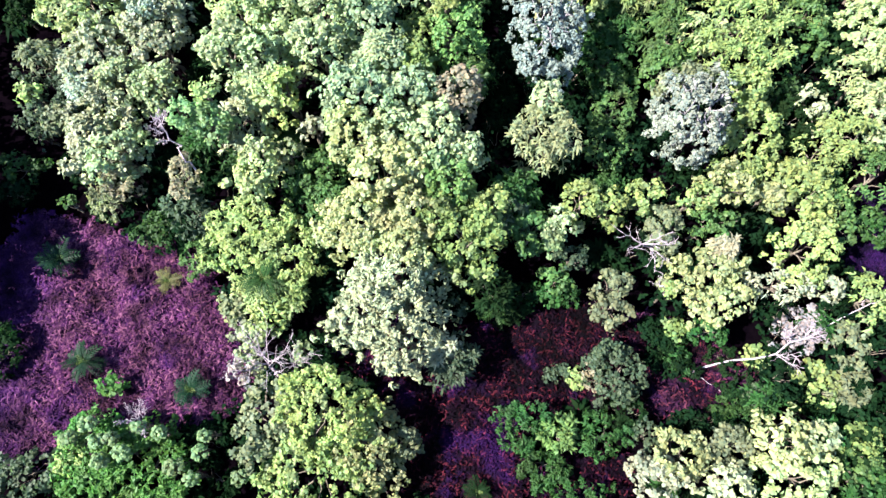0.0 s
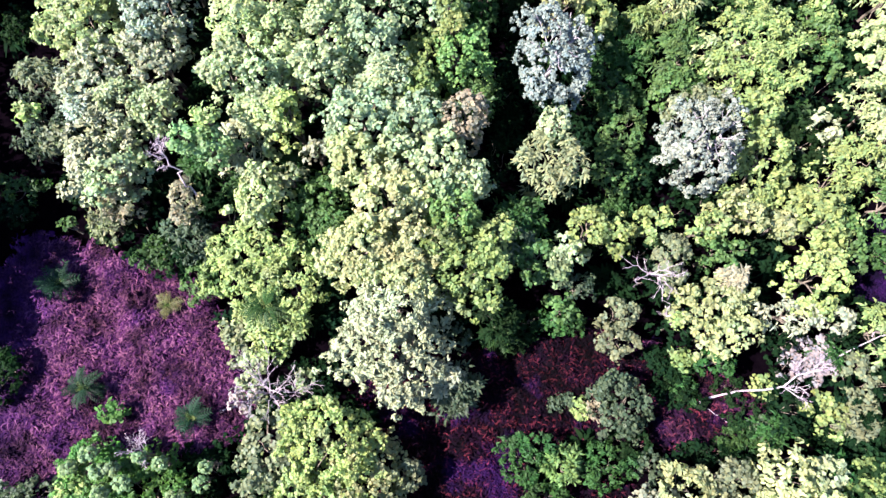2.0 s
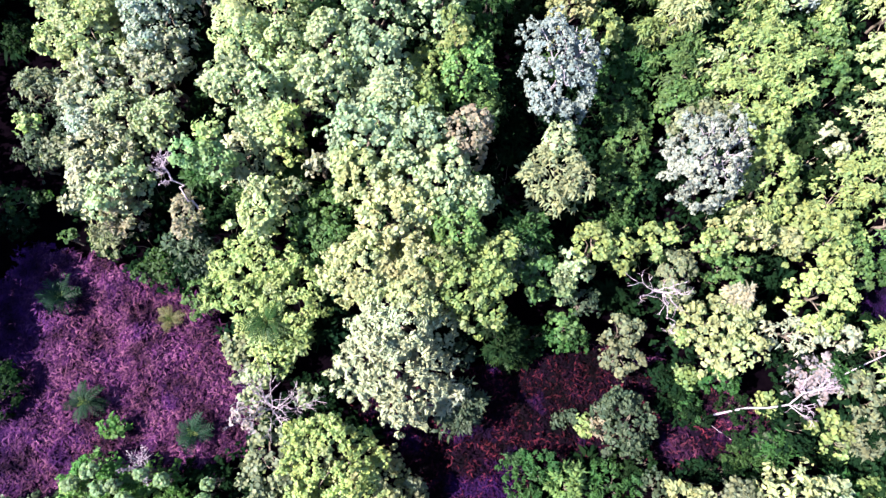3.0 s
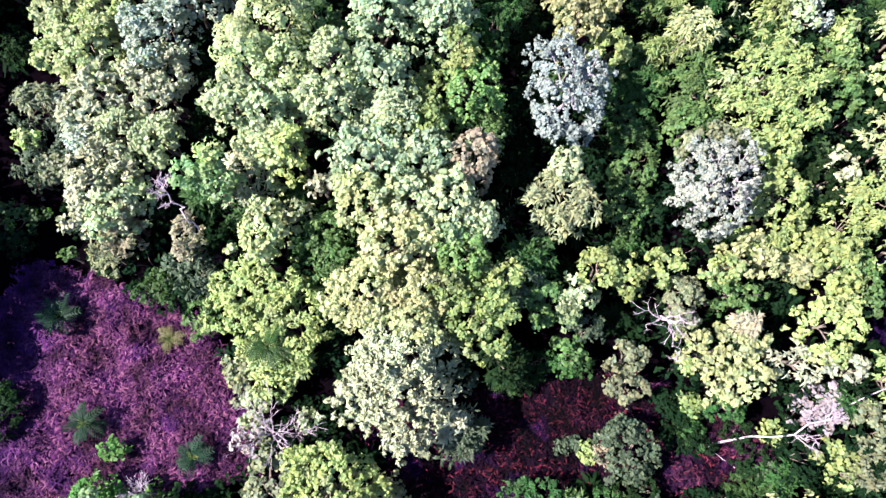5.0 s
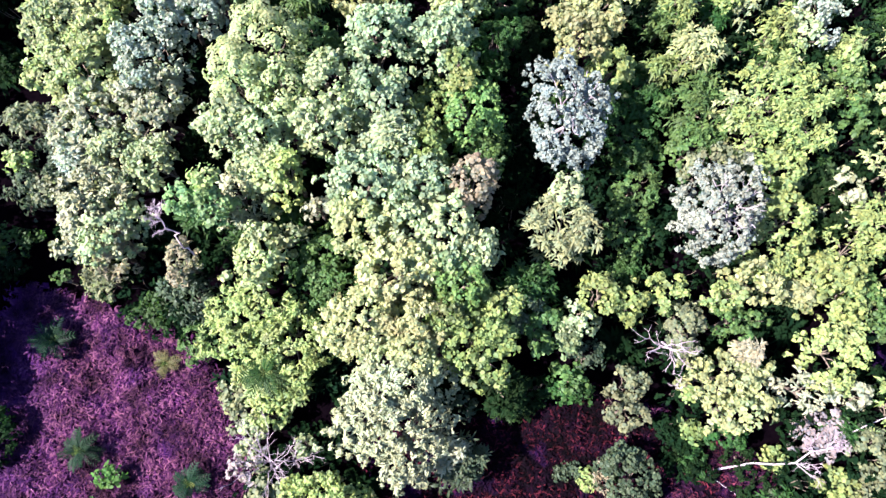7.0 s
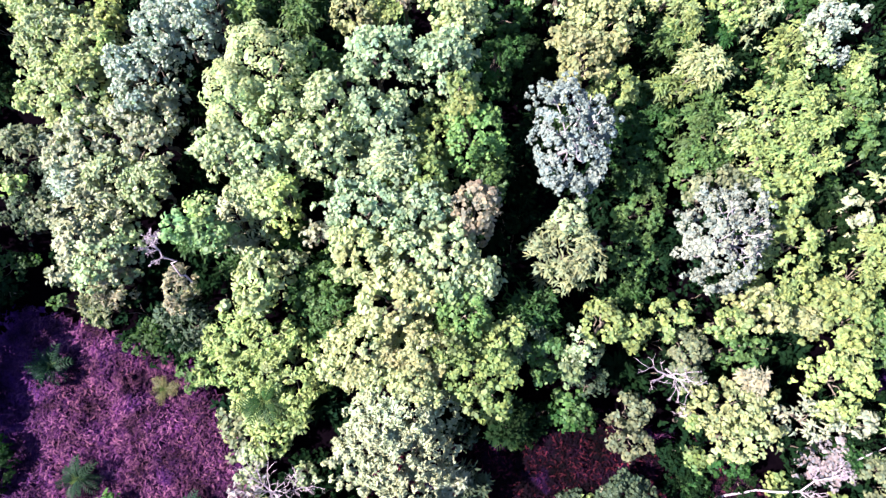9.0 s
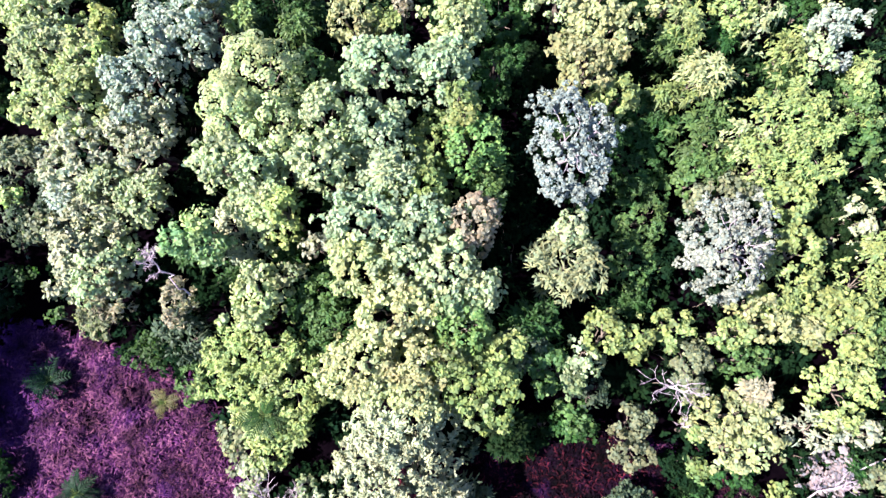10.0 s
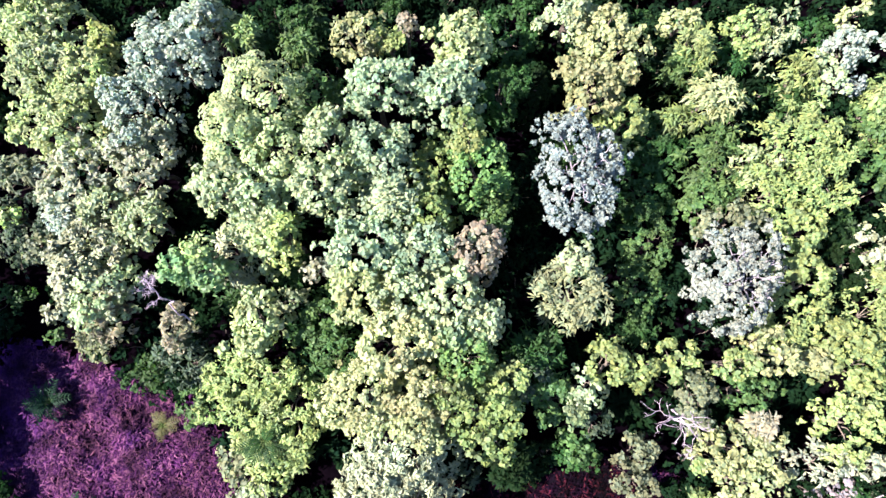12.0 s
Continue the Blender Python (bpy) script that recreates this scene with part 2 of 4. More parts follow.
def crooked(rng, a, b, steps, wander):
    """A bent line from a to b."""
    s = np.linspace(0, 1, steps)[:, None]
    bend = rng.normal(0, wander, (steps, 3)) * np.sin(s * np.pi)
    return np.asarray(a) * (1 - s) + np.asarray(b) * s + bend


def leaves(rng, at, out, length, width, droop, jitter=0.45):
    """One rounded, cupped leaf a place: `at` its middle, `out` the side that it faces."""
    n = len(at)
    face = unit(out + rng.normal(0, jitter, (n, 3)) + np.array([0, 0, 0.35]))
    along = unit(np.cross(face, rng.normal(0, 1, (n, 3))))
    along = unit(along + out * 0.15 + np.array([0, 0, -droop]))
    across = unit(np.cross(face, along))
    face = np.cross(along, across)
    size = rng.uniform(0.55, 1.45, (n, 1))
    le, wi = length * size, width * size * rng.uniform(0.8, 1.2, (n, 1)) * 0.5
    fold = face * wi * rng.uniform(-0.5, 0.35, (n, 1))
    at = at - along * le * 0.5
    low, high = at + along * le * 0.26 + fold, at + along * le * 0.74 + fold - face * le * 0.05
    tip = at + along * le - face * le * rng.uniform(0.05, 0.3, (n, 1))
    v = np.stack([at, low + across * wi, high + across * wi * 0.86, tip, high - across * wi * 0.86, low - across * wi], 1).reshape(-1, 3)
    q = np.array([[0, 1, 2, 3], [0, 3, 4, 5]])
    return v, (np.arange(n)[:, None, None] * 6 + q).reshape(-1, 4)


def straps(rng, at, out, length, width):
    """Long arching leaves, two faces each."""
    n = len(at)
    along = unit(out + rng.normal(0, 0.5, (n, 3)) + np.array([0, 0, 0.1]))
    across = unit(np.cross(along, rng.normal(0, 0.3, (n, 3)) + np.array([0, 0, 1.0])))
    le, wi = length * rng.uniform(0.6, 1.25, (n, 1)), width * rng.uniform(0.7, 1.3, (n, 1))
    mid = at + along * le * 0.5
    tip = at + along * le * 0.95 + np.array([0, 0, -0.45]) * le
    v = np.stack([at - across * wi * 0.2, at + across * wi * 0.2, mid + across * wi * 0.5, mid - across * wi * 0.5, tip + across * wi * 0.15, tip - across * wi * 0.15], 1).reshape(-1, 3)
    q = np.array([[0, 1, 2, 3], [3, 2, 4, 5]])
    return v, (np.arange(n)[:, None, None] * 6 + q).reshape(-1, 4)


# leaf length and width, tufts to the square metre, leaves to a tuft, the tuft's radius, the spray's radius, droop, raggedness
STYLE = {
    "broad": (0.30, 0.245, 36.0, 1, 0.10, 0.50, 0.10, 0.25),
    "grain": (0.36, 0.19, 36.0, 1, 0.10, 0.45, 0.22, 0.26),
    "fine": (0.25, 0.20, 44.0, 1, 0.08, 0.42, 0.05, 0.24),
    "lace": (0.20, 0.16, 84.0, 1, 0.08, 0.34, 0.0, 0.20),
    "feather": (0.36, 0.11, 15.0, 4, 0.17, 0.42, 0.10, 0.20),
    "big": (0.46, 0.17, 5.4, 5, 0.06, 0.80, 0.25, 0.34),
    "strap": (0.66, 0.16, 2.4, 8, 0.12, 0.55, 0.0, 0.18),
    "brush": (0.38, 0.16, 5.2, 3, 0.20, 0.50, 0.10, 0.20),
    "loose": (0.62, 0.42, 3.2, 3, 0.25, 0.60, 0.10, 0.20),
}
LOOSE = {"feather": 0.4, "grain": 0.5}


def waves(rng, at, long):
    """An uneven field from -1 to 1 over the points, with swells about `long` metres across."""
    f = np.zeros(len(at))
    for _ in range(6):
        k = unit(rng.normal(0, 1, 3)) * 2 * np.pi / (long * rng.uniform(0.7, 1.6))
        f += np.sin(at @ k + rng.uniform(0, 2 * np.pi))
    return f / 3.2


def sprays(rng, rx, ry, rz, size, ragged, open_, main=0.72):
    """Centres of the leaf sprays over a crown of several merging domes, the way that each faces, and the area that they cover."""
    box = np.array([rx, ry, rz])
    domes = [(np.zeros(3), main)]
    for k in range(8):
        a, off, r = k * 0.785 + rng.normal(0, 0.35), rng.uniform(0.45, 0.78), rng.uniform(0.22, 0.46)
        domes.append((np.array([math.cos(a) * off, math.sin(a) * off, rng.uniform(-0.5, 0.35)]), r))
    all_at, all_way, area = [], [], 0.0
    for k, (c, r) in enumerate(domes):
        mine = 2.7 * np.pi * r * r * ((rx * ry) ** 1.6 / 2 + (rx * rz) ** 1.6 / 4 + (ry * rz) ** 1.6 / 4) ** (1 / 1.6)
        n = int(max(6, mine / (size * size * 1.9)))
        d = unit(rng.normal(0, 1, (n, 3)))
        d[:, 2] = np.where(d[:, 2] < -0.2, -d[:, 2], d[:, 2])
        at = c + d * r * (1 + rng.normal(0, 0.07, (n, 1)))
        keep = np.ones(n, bool)
        for m, (o, s) in enumerate(domes):
            if m != k:
                keep &= np.linalg.norm(at - o, axis=1) > s * 0.86
        area += mine * keep.mean()
        all_at.append((at * box)[keep]), all_way.append(unit(d / box)[keep])
    at, way = np.concatenate(all_at), np.concatenate(all_way)
    up = at[:, 2] / rz
    at[:, 2] = rz * np.sign(up) * np.abs(up) ** 0.72
    swells = waves(rng, at, 2.6)
    at = at * np.stack([1 + ragged * swells, 1 + ragged * swells, 1 + 0.7 * ragged * swells], 1)
    holes = waves(rng, at, 1.7) < (-0.72 if rz > 1.6 else -1.1) + 1.1 * (1 - open_)
    holes[:6] = False
    return at[~holes], way[~holes], area * (1 - holes.mean())


def crown_mesh(rng, style, rx, ry, rz, material, open_=1.0):
    le, wi, tufts, per, tuft, size, droop, ragged = STYLE[style]
    size = min(size, 0.55 * min(rx, ry))
    tuft = min(tuft, 0.30 * min(rx, ry))
    at, way, area = sprays(rng, max(rx - size * 0.4, 0.25), max(ry - size * 0.4, 0.25), max(rz - size * 0.4, 0.25), size, ragged, open_, 0.80 if style == "lace" else 0.72)
    count = max(2, int(round(area * tufts / len(at))))
    if style != "lace" and min(rx, ry) > 1.4 and rz > 1.6:
        low = len(at) // 6
        a, far = rng.uniform(0, 2 * np.pi, low), rng.uniform(0.6, 1.05, low)
        skirt = np.stack([np.cos(a) * far * rx, np.sin(a) * far * ry, rng.uniform(-0.75, 0.0, low) * rz], 1)
        at = np.concatenate([at, skirt])
        way = np.concatenate([way, unit(np.stack([np.cos(a), np.sin(a), 0.8 + 0 * a], 1))])
    at = np.where(rng.random((len(at), 1)) < 0.12, at * rng.uniform(1.05, 1.20, (len(at), 1)), at)
    d = unit(rng.normal(0, 1, (len(at), count, 3)) + way[:, None] * 1.0 + np.array([0, 0, 0.3]))
    reach = size * rng.uniform(0.6, 1.35, (len(at), 1, 1))
    centre = at[:, None] + d * reach * rng.uniform(0.35, 1.0, (len(at), count, 1)) * np.array([1, 1, 0.85])
    centre, out = centre.reshape(-1, 1, 3), d.reshape(-1, 1, 3)
    e = unit(rng.normal(0, 1, (len(centre), per, 3)) + out * 0.9 + np.array([0, 0, 0.4]))
    place = centre + e * tuft * rng.uniform(0.6, 1.2, (len(centre), per, 1))
    if style in ("strap", "big"):
        v, q = straps(rng, place.reshape(-1, 3), e.reshape(-1, 3), le, wi)
    else:
        v, q = leaves(rng, place.reshape(-1, 3), unit(e + out * 0.8).reshape(-1, 3), le, wi, droop, LOOSE.get(style, 0.37))
    return mesh_of("crown", v, q, material), at


def lobed_mesh(rng, rx, ry, rz, lobe, material):
    """A dome of many soft round lobes that stand clear of one another, each set with small leaves."""
    centres = []
    for _ in range(1500):
        d = unit(rng.normal(0, 1, 3) + np.array([0, 0, 0.35]))
        p = d * np.array([rx, ry, rz]) * rng.uniform(0.74, 1.0)
        if d[2] > -0.25 and all(np.linalg.norm(p - c) > lobe * 1.5 for c, _ in centres):
            centres.append((p, d))
    at, out = [], []
    for c, d in centres:
        r = lobe * rng.uniform(0.75, 1.05)
        e = unit(rng.normal(0, 1, (int(190 * r * r) + 12, 3)) + d * 0.7 + np.array([0, 0, 0.4]))
        swell_ = 1 + 0.16 * np.sin(e @ rng.normal(0, 3.5, 3) + rng.uniform(0, 6)) + rng.normal(0, 0.05, len(e))
        at.append(c + e * r * swell_[:, None] * np.array([1, 1, 0.9])), out.append(e)
    at, out = np.concatenate(at), np.concatenate(out)
    v, q = leaves(rng, at, out, 0.20, 0.17, 0.0, 0.16)
    return mesh_of("crown", v, q, material), np.array([c for c, _ in centres])


def trunk_part(rng, ob, foot, top, radius, tips, material):
    """A tapered trunk under the thing ob, and limbs under the trunk that run out towards the tips."""
    line = crooked(rng, foot, top, 6, 0.12 * np.linalg.norm(np.asarray(top) - foot) / 5)
    trunk = part("trunk", mesh_of("trunk", *tube(line, radius * np.linspace(1.15, 0.45, 6), 7), material), ob)
    for tip in tips:
        start = line[rng.integers(2, 5)]
        part("limb", mesh_of("limb", *tube(crooked(rng, start, tip, 5, 0.18), radius * np.linspace(0.5, 0.12, 5), 5), material), trunk)
    return trunk


WORDS = {
    "lime": "yellow-green", "gold": "golden-yellow", "pale": "pale green", "green": "fresh green", "sea": "cool sea-green", "grey": "silvery grey",
    "ash": "ashen grey-green", "dark": "dark green", "olive": "cream-olive", "rust": "rusty browned", "palm": "deep green", "deep": "deep green", "fresh": "fresh yellow-green", "under": "shade-blackened green", "lemon": "lemon-green", "mint": "mint-green", "chalk": "chalky whitish-green", "vine": "vivid green creeper-covered", "frost": "frosted bluish-green", "jade": "jade-green", "sage": "sage-green", "silver": "silvery pale grey", "spring": "bright spring-green", "straw": "straw-yellow", "butter": "buttery yellow-green", "blush": "bleached pinkish-white", "vivid": "vivid lime-green", "cream": "creamy yellow", "dull": "dull grey-green",
}
SHAPES = {"lace": "very fine dense leaves", 
    "broad": "clumped broad leaves", "grain": "drooping narrow leaves", "lump": "a domed crown of rounded lobes", "fine": "small dense leaves", "feather": "soft feathery foliage",
    "big": "long loose leaves", "loose": "large loose leaves", "brush": "thin scrubby leaves", "strap": "long arching strap leaves",
}


def seeded(x, y):
    """Random numbers of its own for the plant that stands at (x, y)."""
    return np.random.default_rng(abs(round(x * 100)) * 7919 + abs(round(y * 100)) * 13 + 5)


CROWNS = []


def tree(colour, style, x, y, top, rx, ry, open_=1.0, group="forest trees"):
    """A standing tree: its foot on the ground at (x, y), its crown's top at the height `top`."""
    rng = seeded(x, y)
    rz = min(max(top * 0.36, 0.8), max(rx, ry) * 1.25, top * 0.48)
    if group == "forest trees":
        CROWNS.append((x, y, rx, ry))
    if top < 3.7:
        ob = thing("bush", x, y, 0, f"{WORDS[colour]} bush with {SHAPES[style]}", "bush", "bushes at the clearings")
    else:
        ob = thing("tree", x, y, 0, f"{WORDS[colour]} forest tree with {SHAPES[style]}", "tree", group)
    if style == "lump":
        me, at = lobed_mesh(rng, rx * 0.86, ry * 0.86, rz * 0.86, min(0.84, rx * 0.42), LEAF[colour])
    else:
        me, at = crown_mesh(rng, style, rx, ry, rz, LEAF[colour], open_)
    part("crown", me, ob).location = (0, 0, top - rz)
    tips = at[rng.permutation(len(at))[:7]] * 0.9 + np.array([0, 0, top - rz])
    trunk_part(rng, ob, np.array([rng.normal(0, 0.3), rng.normal(0, 0.3), -0.2]), np.array([0, 0, top - rz]), 0.05 + top * 0.017, tips, BARK)
    return ob


def silver_tree(colour, x, y, top, rx, ry, lean):
    """An open grey crown over pale limbs that show between the sprays; the crown is in tiers."""
    rng = seeded(x, y)
    rz = top * 0.30
    ob = thing("silver_tree", x, y, 0, f"{WORDS[colour]} tree with fine leaves and bare pale limbs showing", "tree", "silver trees")
    me, at = crown_mesh(rng, "lace", rx, ry, rz, LEAF[colour], 0.95)
    part("crown", me, ob).location = (0, 0, top - rz)
    fork = np.array([lean[0], lean[1], top - rz * 0.85])
    trunk_part(rng, ob, np.array([0, 0, -0.2]), fork, 0.24, [], BARK_PALE)
    for k in range(9):
        a = k * 2.4 + rng.normal(0, 0.2)
        tip = np.array([rx * 0.6 * math.cos(a), ry * 0.6 * math.sin(a), top - rz * rng.uniform(0.0, 0.35)])
        line = crooked(rng, fork, tip, 6, 0.2)
        pieces = [tube(line, np.linspace(0.10, 0.03, 6), 5)]
        for m in range(3):
            s = line[2 + m]
            pieces.append(tube(crooked(rng, s, s + rng.normal(0, 0.6, 3) + np.array([0, 0, 0.8]), 4, 0.1), np.linspace(0.05, 0.02, 4), 4))
        part("limb", mesh_of("limb", *joined(pieces), BARK_PALE), ob)
    return ob


def snag(x, y, foot, lean, reach, boughs, thick, label, spread=1.0, twigs=3, bend=0.22):
    """A dead, leafless tree: a trunk that leans from the height `foot`, and bare forking boughs."""
    rng = seeded(x, y)
    ob = thing("dead_tree", x, y, 0, label, "dead tree", "dead trees")
    top = np.array([lean[0], lean[1], lean[2]])
    line = crooked(rng, np.array([0, 0, foot - 0.2]), top, 8, bend)
    part("trunk", mesh_of("trunk", *tube(line, thick * np.linspace(1.0, 0.55, 8), 7), DEAD), ob)
    way = unit(top - np.array([0, 0, foot]))
    for k in range(boughs):
        a = k * 2.4 + rng.normal(0, 0.3)
        d = unit(np.array([math.cos(a), math.sin(a), 0.35]) * spread + way * 0.6)
        start = line[7 - (k % 3)]
        bough = crooked(rng, start, start + d * reach * rng.uniform(0.6, 1.1), 6, 0.09)
        pieces = [tube(bough, thick * np.linspace(0.45, 0.13, 6), 5)]
        for m in range(1, 6):
            for _ in range(twigs):
                e = bough[m] + unit(d + rng.normal(0, 0.6, 3)) * reach * rng.uniform(0.22, 0.5)
                twig = crooked(rng, bough[m], e, 4, 0.05)
                pieces.append(tube(twig, np.linspace(max(0.2 * thick, 0.018), 0.010, 4), 4))
                for _ in range(2):
                    f = twig[2] + unit(e - bough[m] + rng.normal(0, 0.35, 3)) * reach * rng.uniform(0.1, 0.25)
                    pieces.append(tube(crooked(rng, twig[2], f, 3, 0.02), np.linspace(0.014, 0.008, 3), 3))
        part("bough", mesh_of("bough", *joined(pieces), DEAD), ob)
    return ob


def frond_mesh(length, leaflets, material, width=0.5):
    """An arching palm frond: a rib with leaflets on both sides."""
    s = np.linspace(0, 1, 7)
    rib = np.stack([s * length * 0.92, 0 * s, length * (0.75 * s - 0.95 * s * s)], 1)
    pieces = [tube(rib, np.linspace(0.035, 0.01, 7), 4)]
    for k in range(leaflets):
        f = 0.14 + 0.86 * k / leaflets
        p = np.array([np.interp(f, s, rib[:, 0]), 0, np.interp(f, s, rib[:, 2])])
        le = width * length * (0.35 + 0.65 * math.sin(math.pi * min(1, f * 0.85 + 0.1)))
        for side in (-1, 1):
            d = np.array([0.65, side * 0.8, 0.1])
            m, e = p + d * le * 0.55, p + d * le - np.array([0, 0, le * 0.3])
            w = np.array([0.040, -0.020 * side, 0]) * length * 0.6
            pieces.append((np.stack([p - w * 0.4, p + w * 0.4, m + w, m - w, e + w * 0.2, e - w * 0.2]), np.array([[0, 1, 2, 3], [3, 2, 4, 5]])))
    return mesh_of("frond", *joined(pieces), material)


FRONDS = {}


def palm(colour, x, y, height, reach, count, label, ground=0.0):
    """A young palm: a short ringed stem and a rosette of fronds, one part each."""
    rng = seeded(x, y)
    for tone in (colour, "spring"):
        if tone not in FRONDS:
            FRONDS[tone] = frond_mesh(1.0, 9, LEAF[tone], 0.30)
    ob = thing("palm", x, y, ground, label, "palm", "young palms")
    part("stem", mesh_of("stem", *tube([(0, 0, -0.2), (0.03, 0, height * 0.5), (0, 0.02, height)], [0.16, 0.12, 0.09], 7), BARK), ob)
    for k in range(count):
        f = part("frond", FRONDS[colour], ob)
        f.matrix_basis = pose(0, 0, height, rng.normal(0, 8), -rng.uniform(-10, 65) * (0.3 + 0.7 * k / count), k * 137.5 + rng.normal(0, 8)) @ Matrix.Scale(reach * rng.uniform(0.6, 1.15), 4)
    for k in range(3):
        f = part("young_frond", FRONDS["spring"], ob, "bright young frond")
        f.matrix_basis = pose(0, 0, height, 0, -55 - 10 * k, k * 120 + rng.normal(0, 20)) @ Matrix.Scale(reach * 0.5, 4)
    return ob


# ---- ground ----
def inside(points, poly):
    x, y = points[:, 0], points[:, 1]
    hit = np.zeros(len(points), bool)
    for (ax, ay), (bx, by) in zip(poly, poly[1:] + poly[:1]):
        hit ^= ((ay > y) != (by > y)) & (x < (bx - ax) * (y - ay) / (by - ay + 1e-9) + ax)
    return hit


# the two clearings and the bare corner to the east, in plan
WEST = [(-37.6, 17.4), (-28.4, 15.1), (-23.0, 13.1), (-20.5, 11.1), (-18.9, 8.1), (-17.0, 4.3), (-16.0, 1.5), (-18.8, -0.4), (-22.4, -1.3), (-26.5, -1.8), (-31.3, -3.3), (-32.9, -4.6), (-38.7, -3.4), (-42.9, 3.8), (-43.9, 11.7), (-38.9, 13.9)]
MIDDLE = [(-10.9, 6.8), (-6.9, 4.0), (-4.2, 8.4), (2.2, 7.8), (5.6, 8.4), (13.1, 10.0), (19.4, 8.4), (22.1, 7.0), (25.8, 5.1), (26.0, 2.8), (23.0, 1.1), (16.3, 0.8), (10.7, 0.9), (5.5, 1.0), (6.9, -2.1), (6.4, -6.8), (10.1, -2.9), (15.2, -2.8), (14.9, -6.6), (-2.6, -7.8), (-4.9, 2.2)]
EAST = [(35.9, 19.7), (42.4, 20.9), (42.5, 11.3), (38.5, 11.3), (35.8, 12.7)]


def swell(x, y):
    return 0.22 * np.sin(x * 0.31 + 1.0) * np.cos(y * 0.27) + 0.10 * np.sin(x * 0.9 + y * 0.7)


def ground_mesh():
    """One sheet: fine in the middle, coarser and coarser to the horizon."""
    k = np.arange(-60, 61)
    line = np.sign(k) * (np.minimum(abs(k), 40) * 1.6 + np.maximum(abs(k) - 40, 0) ** 2.5 * 1.6)
    x, y = np.meshgrid(line, line + 18, indexing="ij")
    z = np.where(np.hypot(x, y) < 90, swell(x, y), 0.0)
    n = len(k)
    i, j = np.meshgrid(np.arange(n - 1), np.arange(n - 1), indexing="ij")
    q = np.stack([i * n + j, (i + 1) * n + j, (i + 1) * n + j + 1, i * n + j + 1], -1).reshape(-1, 4)
    return mesh_of("ground", np.stack([x, y, z], -1).reshape(-1, 3), q, SHADE_HUMUS)


tagged(new("ground", ground_mesh()), "forest floor humus, near-black to stand in for tree shade", "ground", kind="structure")


def mounds(x, y):
    """Heaps of dead fern, a metre or three across."""
    return 0.16 * np.sin(x * 2.1 + np.sin(y * 1.3) * 2) * np.cos(y * 1.7 + np.sin(x * 1.1) * 1.5) + 0.10 * np.sin(x * 1.1 + y * 0.8 + 2 * np.sin(y * 0.5))


def litter(name, poly, label, material=LITTER):
    """A thin sheet of litter over a clearing."""
    low, high = np.floor(np.min(poly, axis=0)) - 1, np.ceil(np.max(poly, axis=0)) + 1
    xs, ys = np.arange(low[0], high[0], 0.5), np.arange(low[1], high[1], 0.5)
    x, y = np.meshgrid(xs, ys, indexing="ij")
    v = np.stack([x, y, swell(x, y) + 0.36 + mounds(x, y)], -1).reshape(-1, 3)
    i, j = np.meshgrid(np.arange(len(xs) - 1), np.arange(len(ys) - 1), indexing="ij")
    n = len(ys)
    q = np.stack([i * n + j, (i + 1) * n + j, (i + 1) * n + j + 1, i * n + j + 1], -1).reshape(-1, 4)
    q = q[inside(v[q].mean(axis=1)[:, :2] + np.random.default_rng(3).normal(0, 0.3, (len(q), 2)), poly)]
    tagged(new(name, mesh_of(name, v, q, material)), label, "ground", kind="structure")


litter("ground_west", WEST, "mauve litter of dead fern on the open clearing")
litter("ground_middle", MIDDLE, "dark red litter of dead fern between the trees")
litter("ground_east", EAST, "litter of dead fern at the forest's edge, shade painted in violet", SHADE_VIOLET)


def bracken(name, poly, clumps, label, seed, material=STRANDS):
    """Dead fern fronds lying in swirls: narrow arched strands, many to a clump."""
    rng = np.random.default_rng(seed)
    low, high = np.min(poly, axis=0) - 1.5, np.max(poly, axis=0) + 1.5
    at = rng.uniform(low, high, (clumps * 3, 2))
    at = at[inside(at + rng.normal(0, 0.5, at.shape), poly)][:clumps]
    per = 9
    n = len(at) * per
    turn = np.repeat(rng.uniform(0, 2 * np.pi, len(at)), per) + rng.normal(0, 0.9, n)
    root = np.repeat(at, per, axis=0) + rng.normal(0, 0.30, (n, 2))
    le, wi = rng.uniform(0.25, 0.65, n), rng.uniform(0.035, 0.085, n)
    curl = rng.normal(0, 1.7, n)
    base = swell(root[:, 0], root[:, 1]) + mounds(root[:, 0], root[:, 1]) + 0.33 + rng.uniform(0.0, 0.25, n)
    rows = []
    for s, h in ((0, 0.0), (0.35, 0.22), (0.7, 0.22), (1.0, 0.02)):
        a = turn + curl * s
        c = np.stack([root[:, 0] + np.cos(a) * le * s, root[:, 1] + np.sin(a) * le * s, base + h * le], 1)
        w = np.stack([-np.sin(a), np.cos(a), 0.3 * np.ones(n)], 1) * (wi * (1.15 - 0.8 * s))[:, None]
        rows += [c - w, c + w]
    v = np.stack(rows, 1).reshape(-1, 3)
    q = np.array([[0, 1, 3, 2], [2, 3, 5, 4], [4, 5, 7, 6]])
    q = (np.arange(n)[:, None, None] * 8 + q).reshape(-1, 4)
    tagged(new(name, mesh_of(name, v, q, material)), label, "dead fern", kind="stuff")


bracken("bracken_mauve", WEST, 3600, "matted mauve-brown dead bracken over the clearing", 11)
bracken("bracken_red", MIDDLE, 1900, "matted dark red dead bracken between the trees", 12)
bracken("bracken_shaded", EAST, 450, "dead bracken at the forest's edge, its shade painted in violet", 13, SHADE_VIOLET)

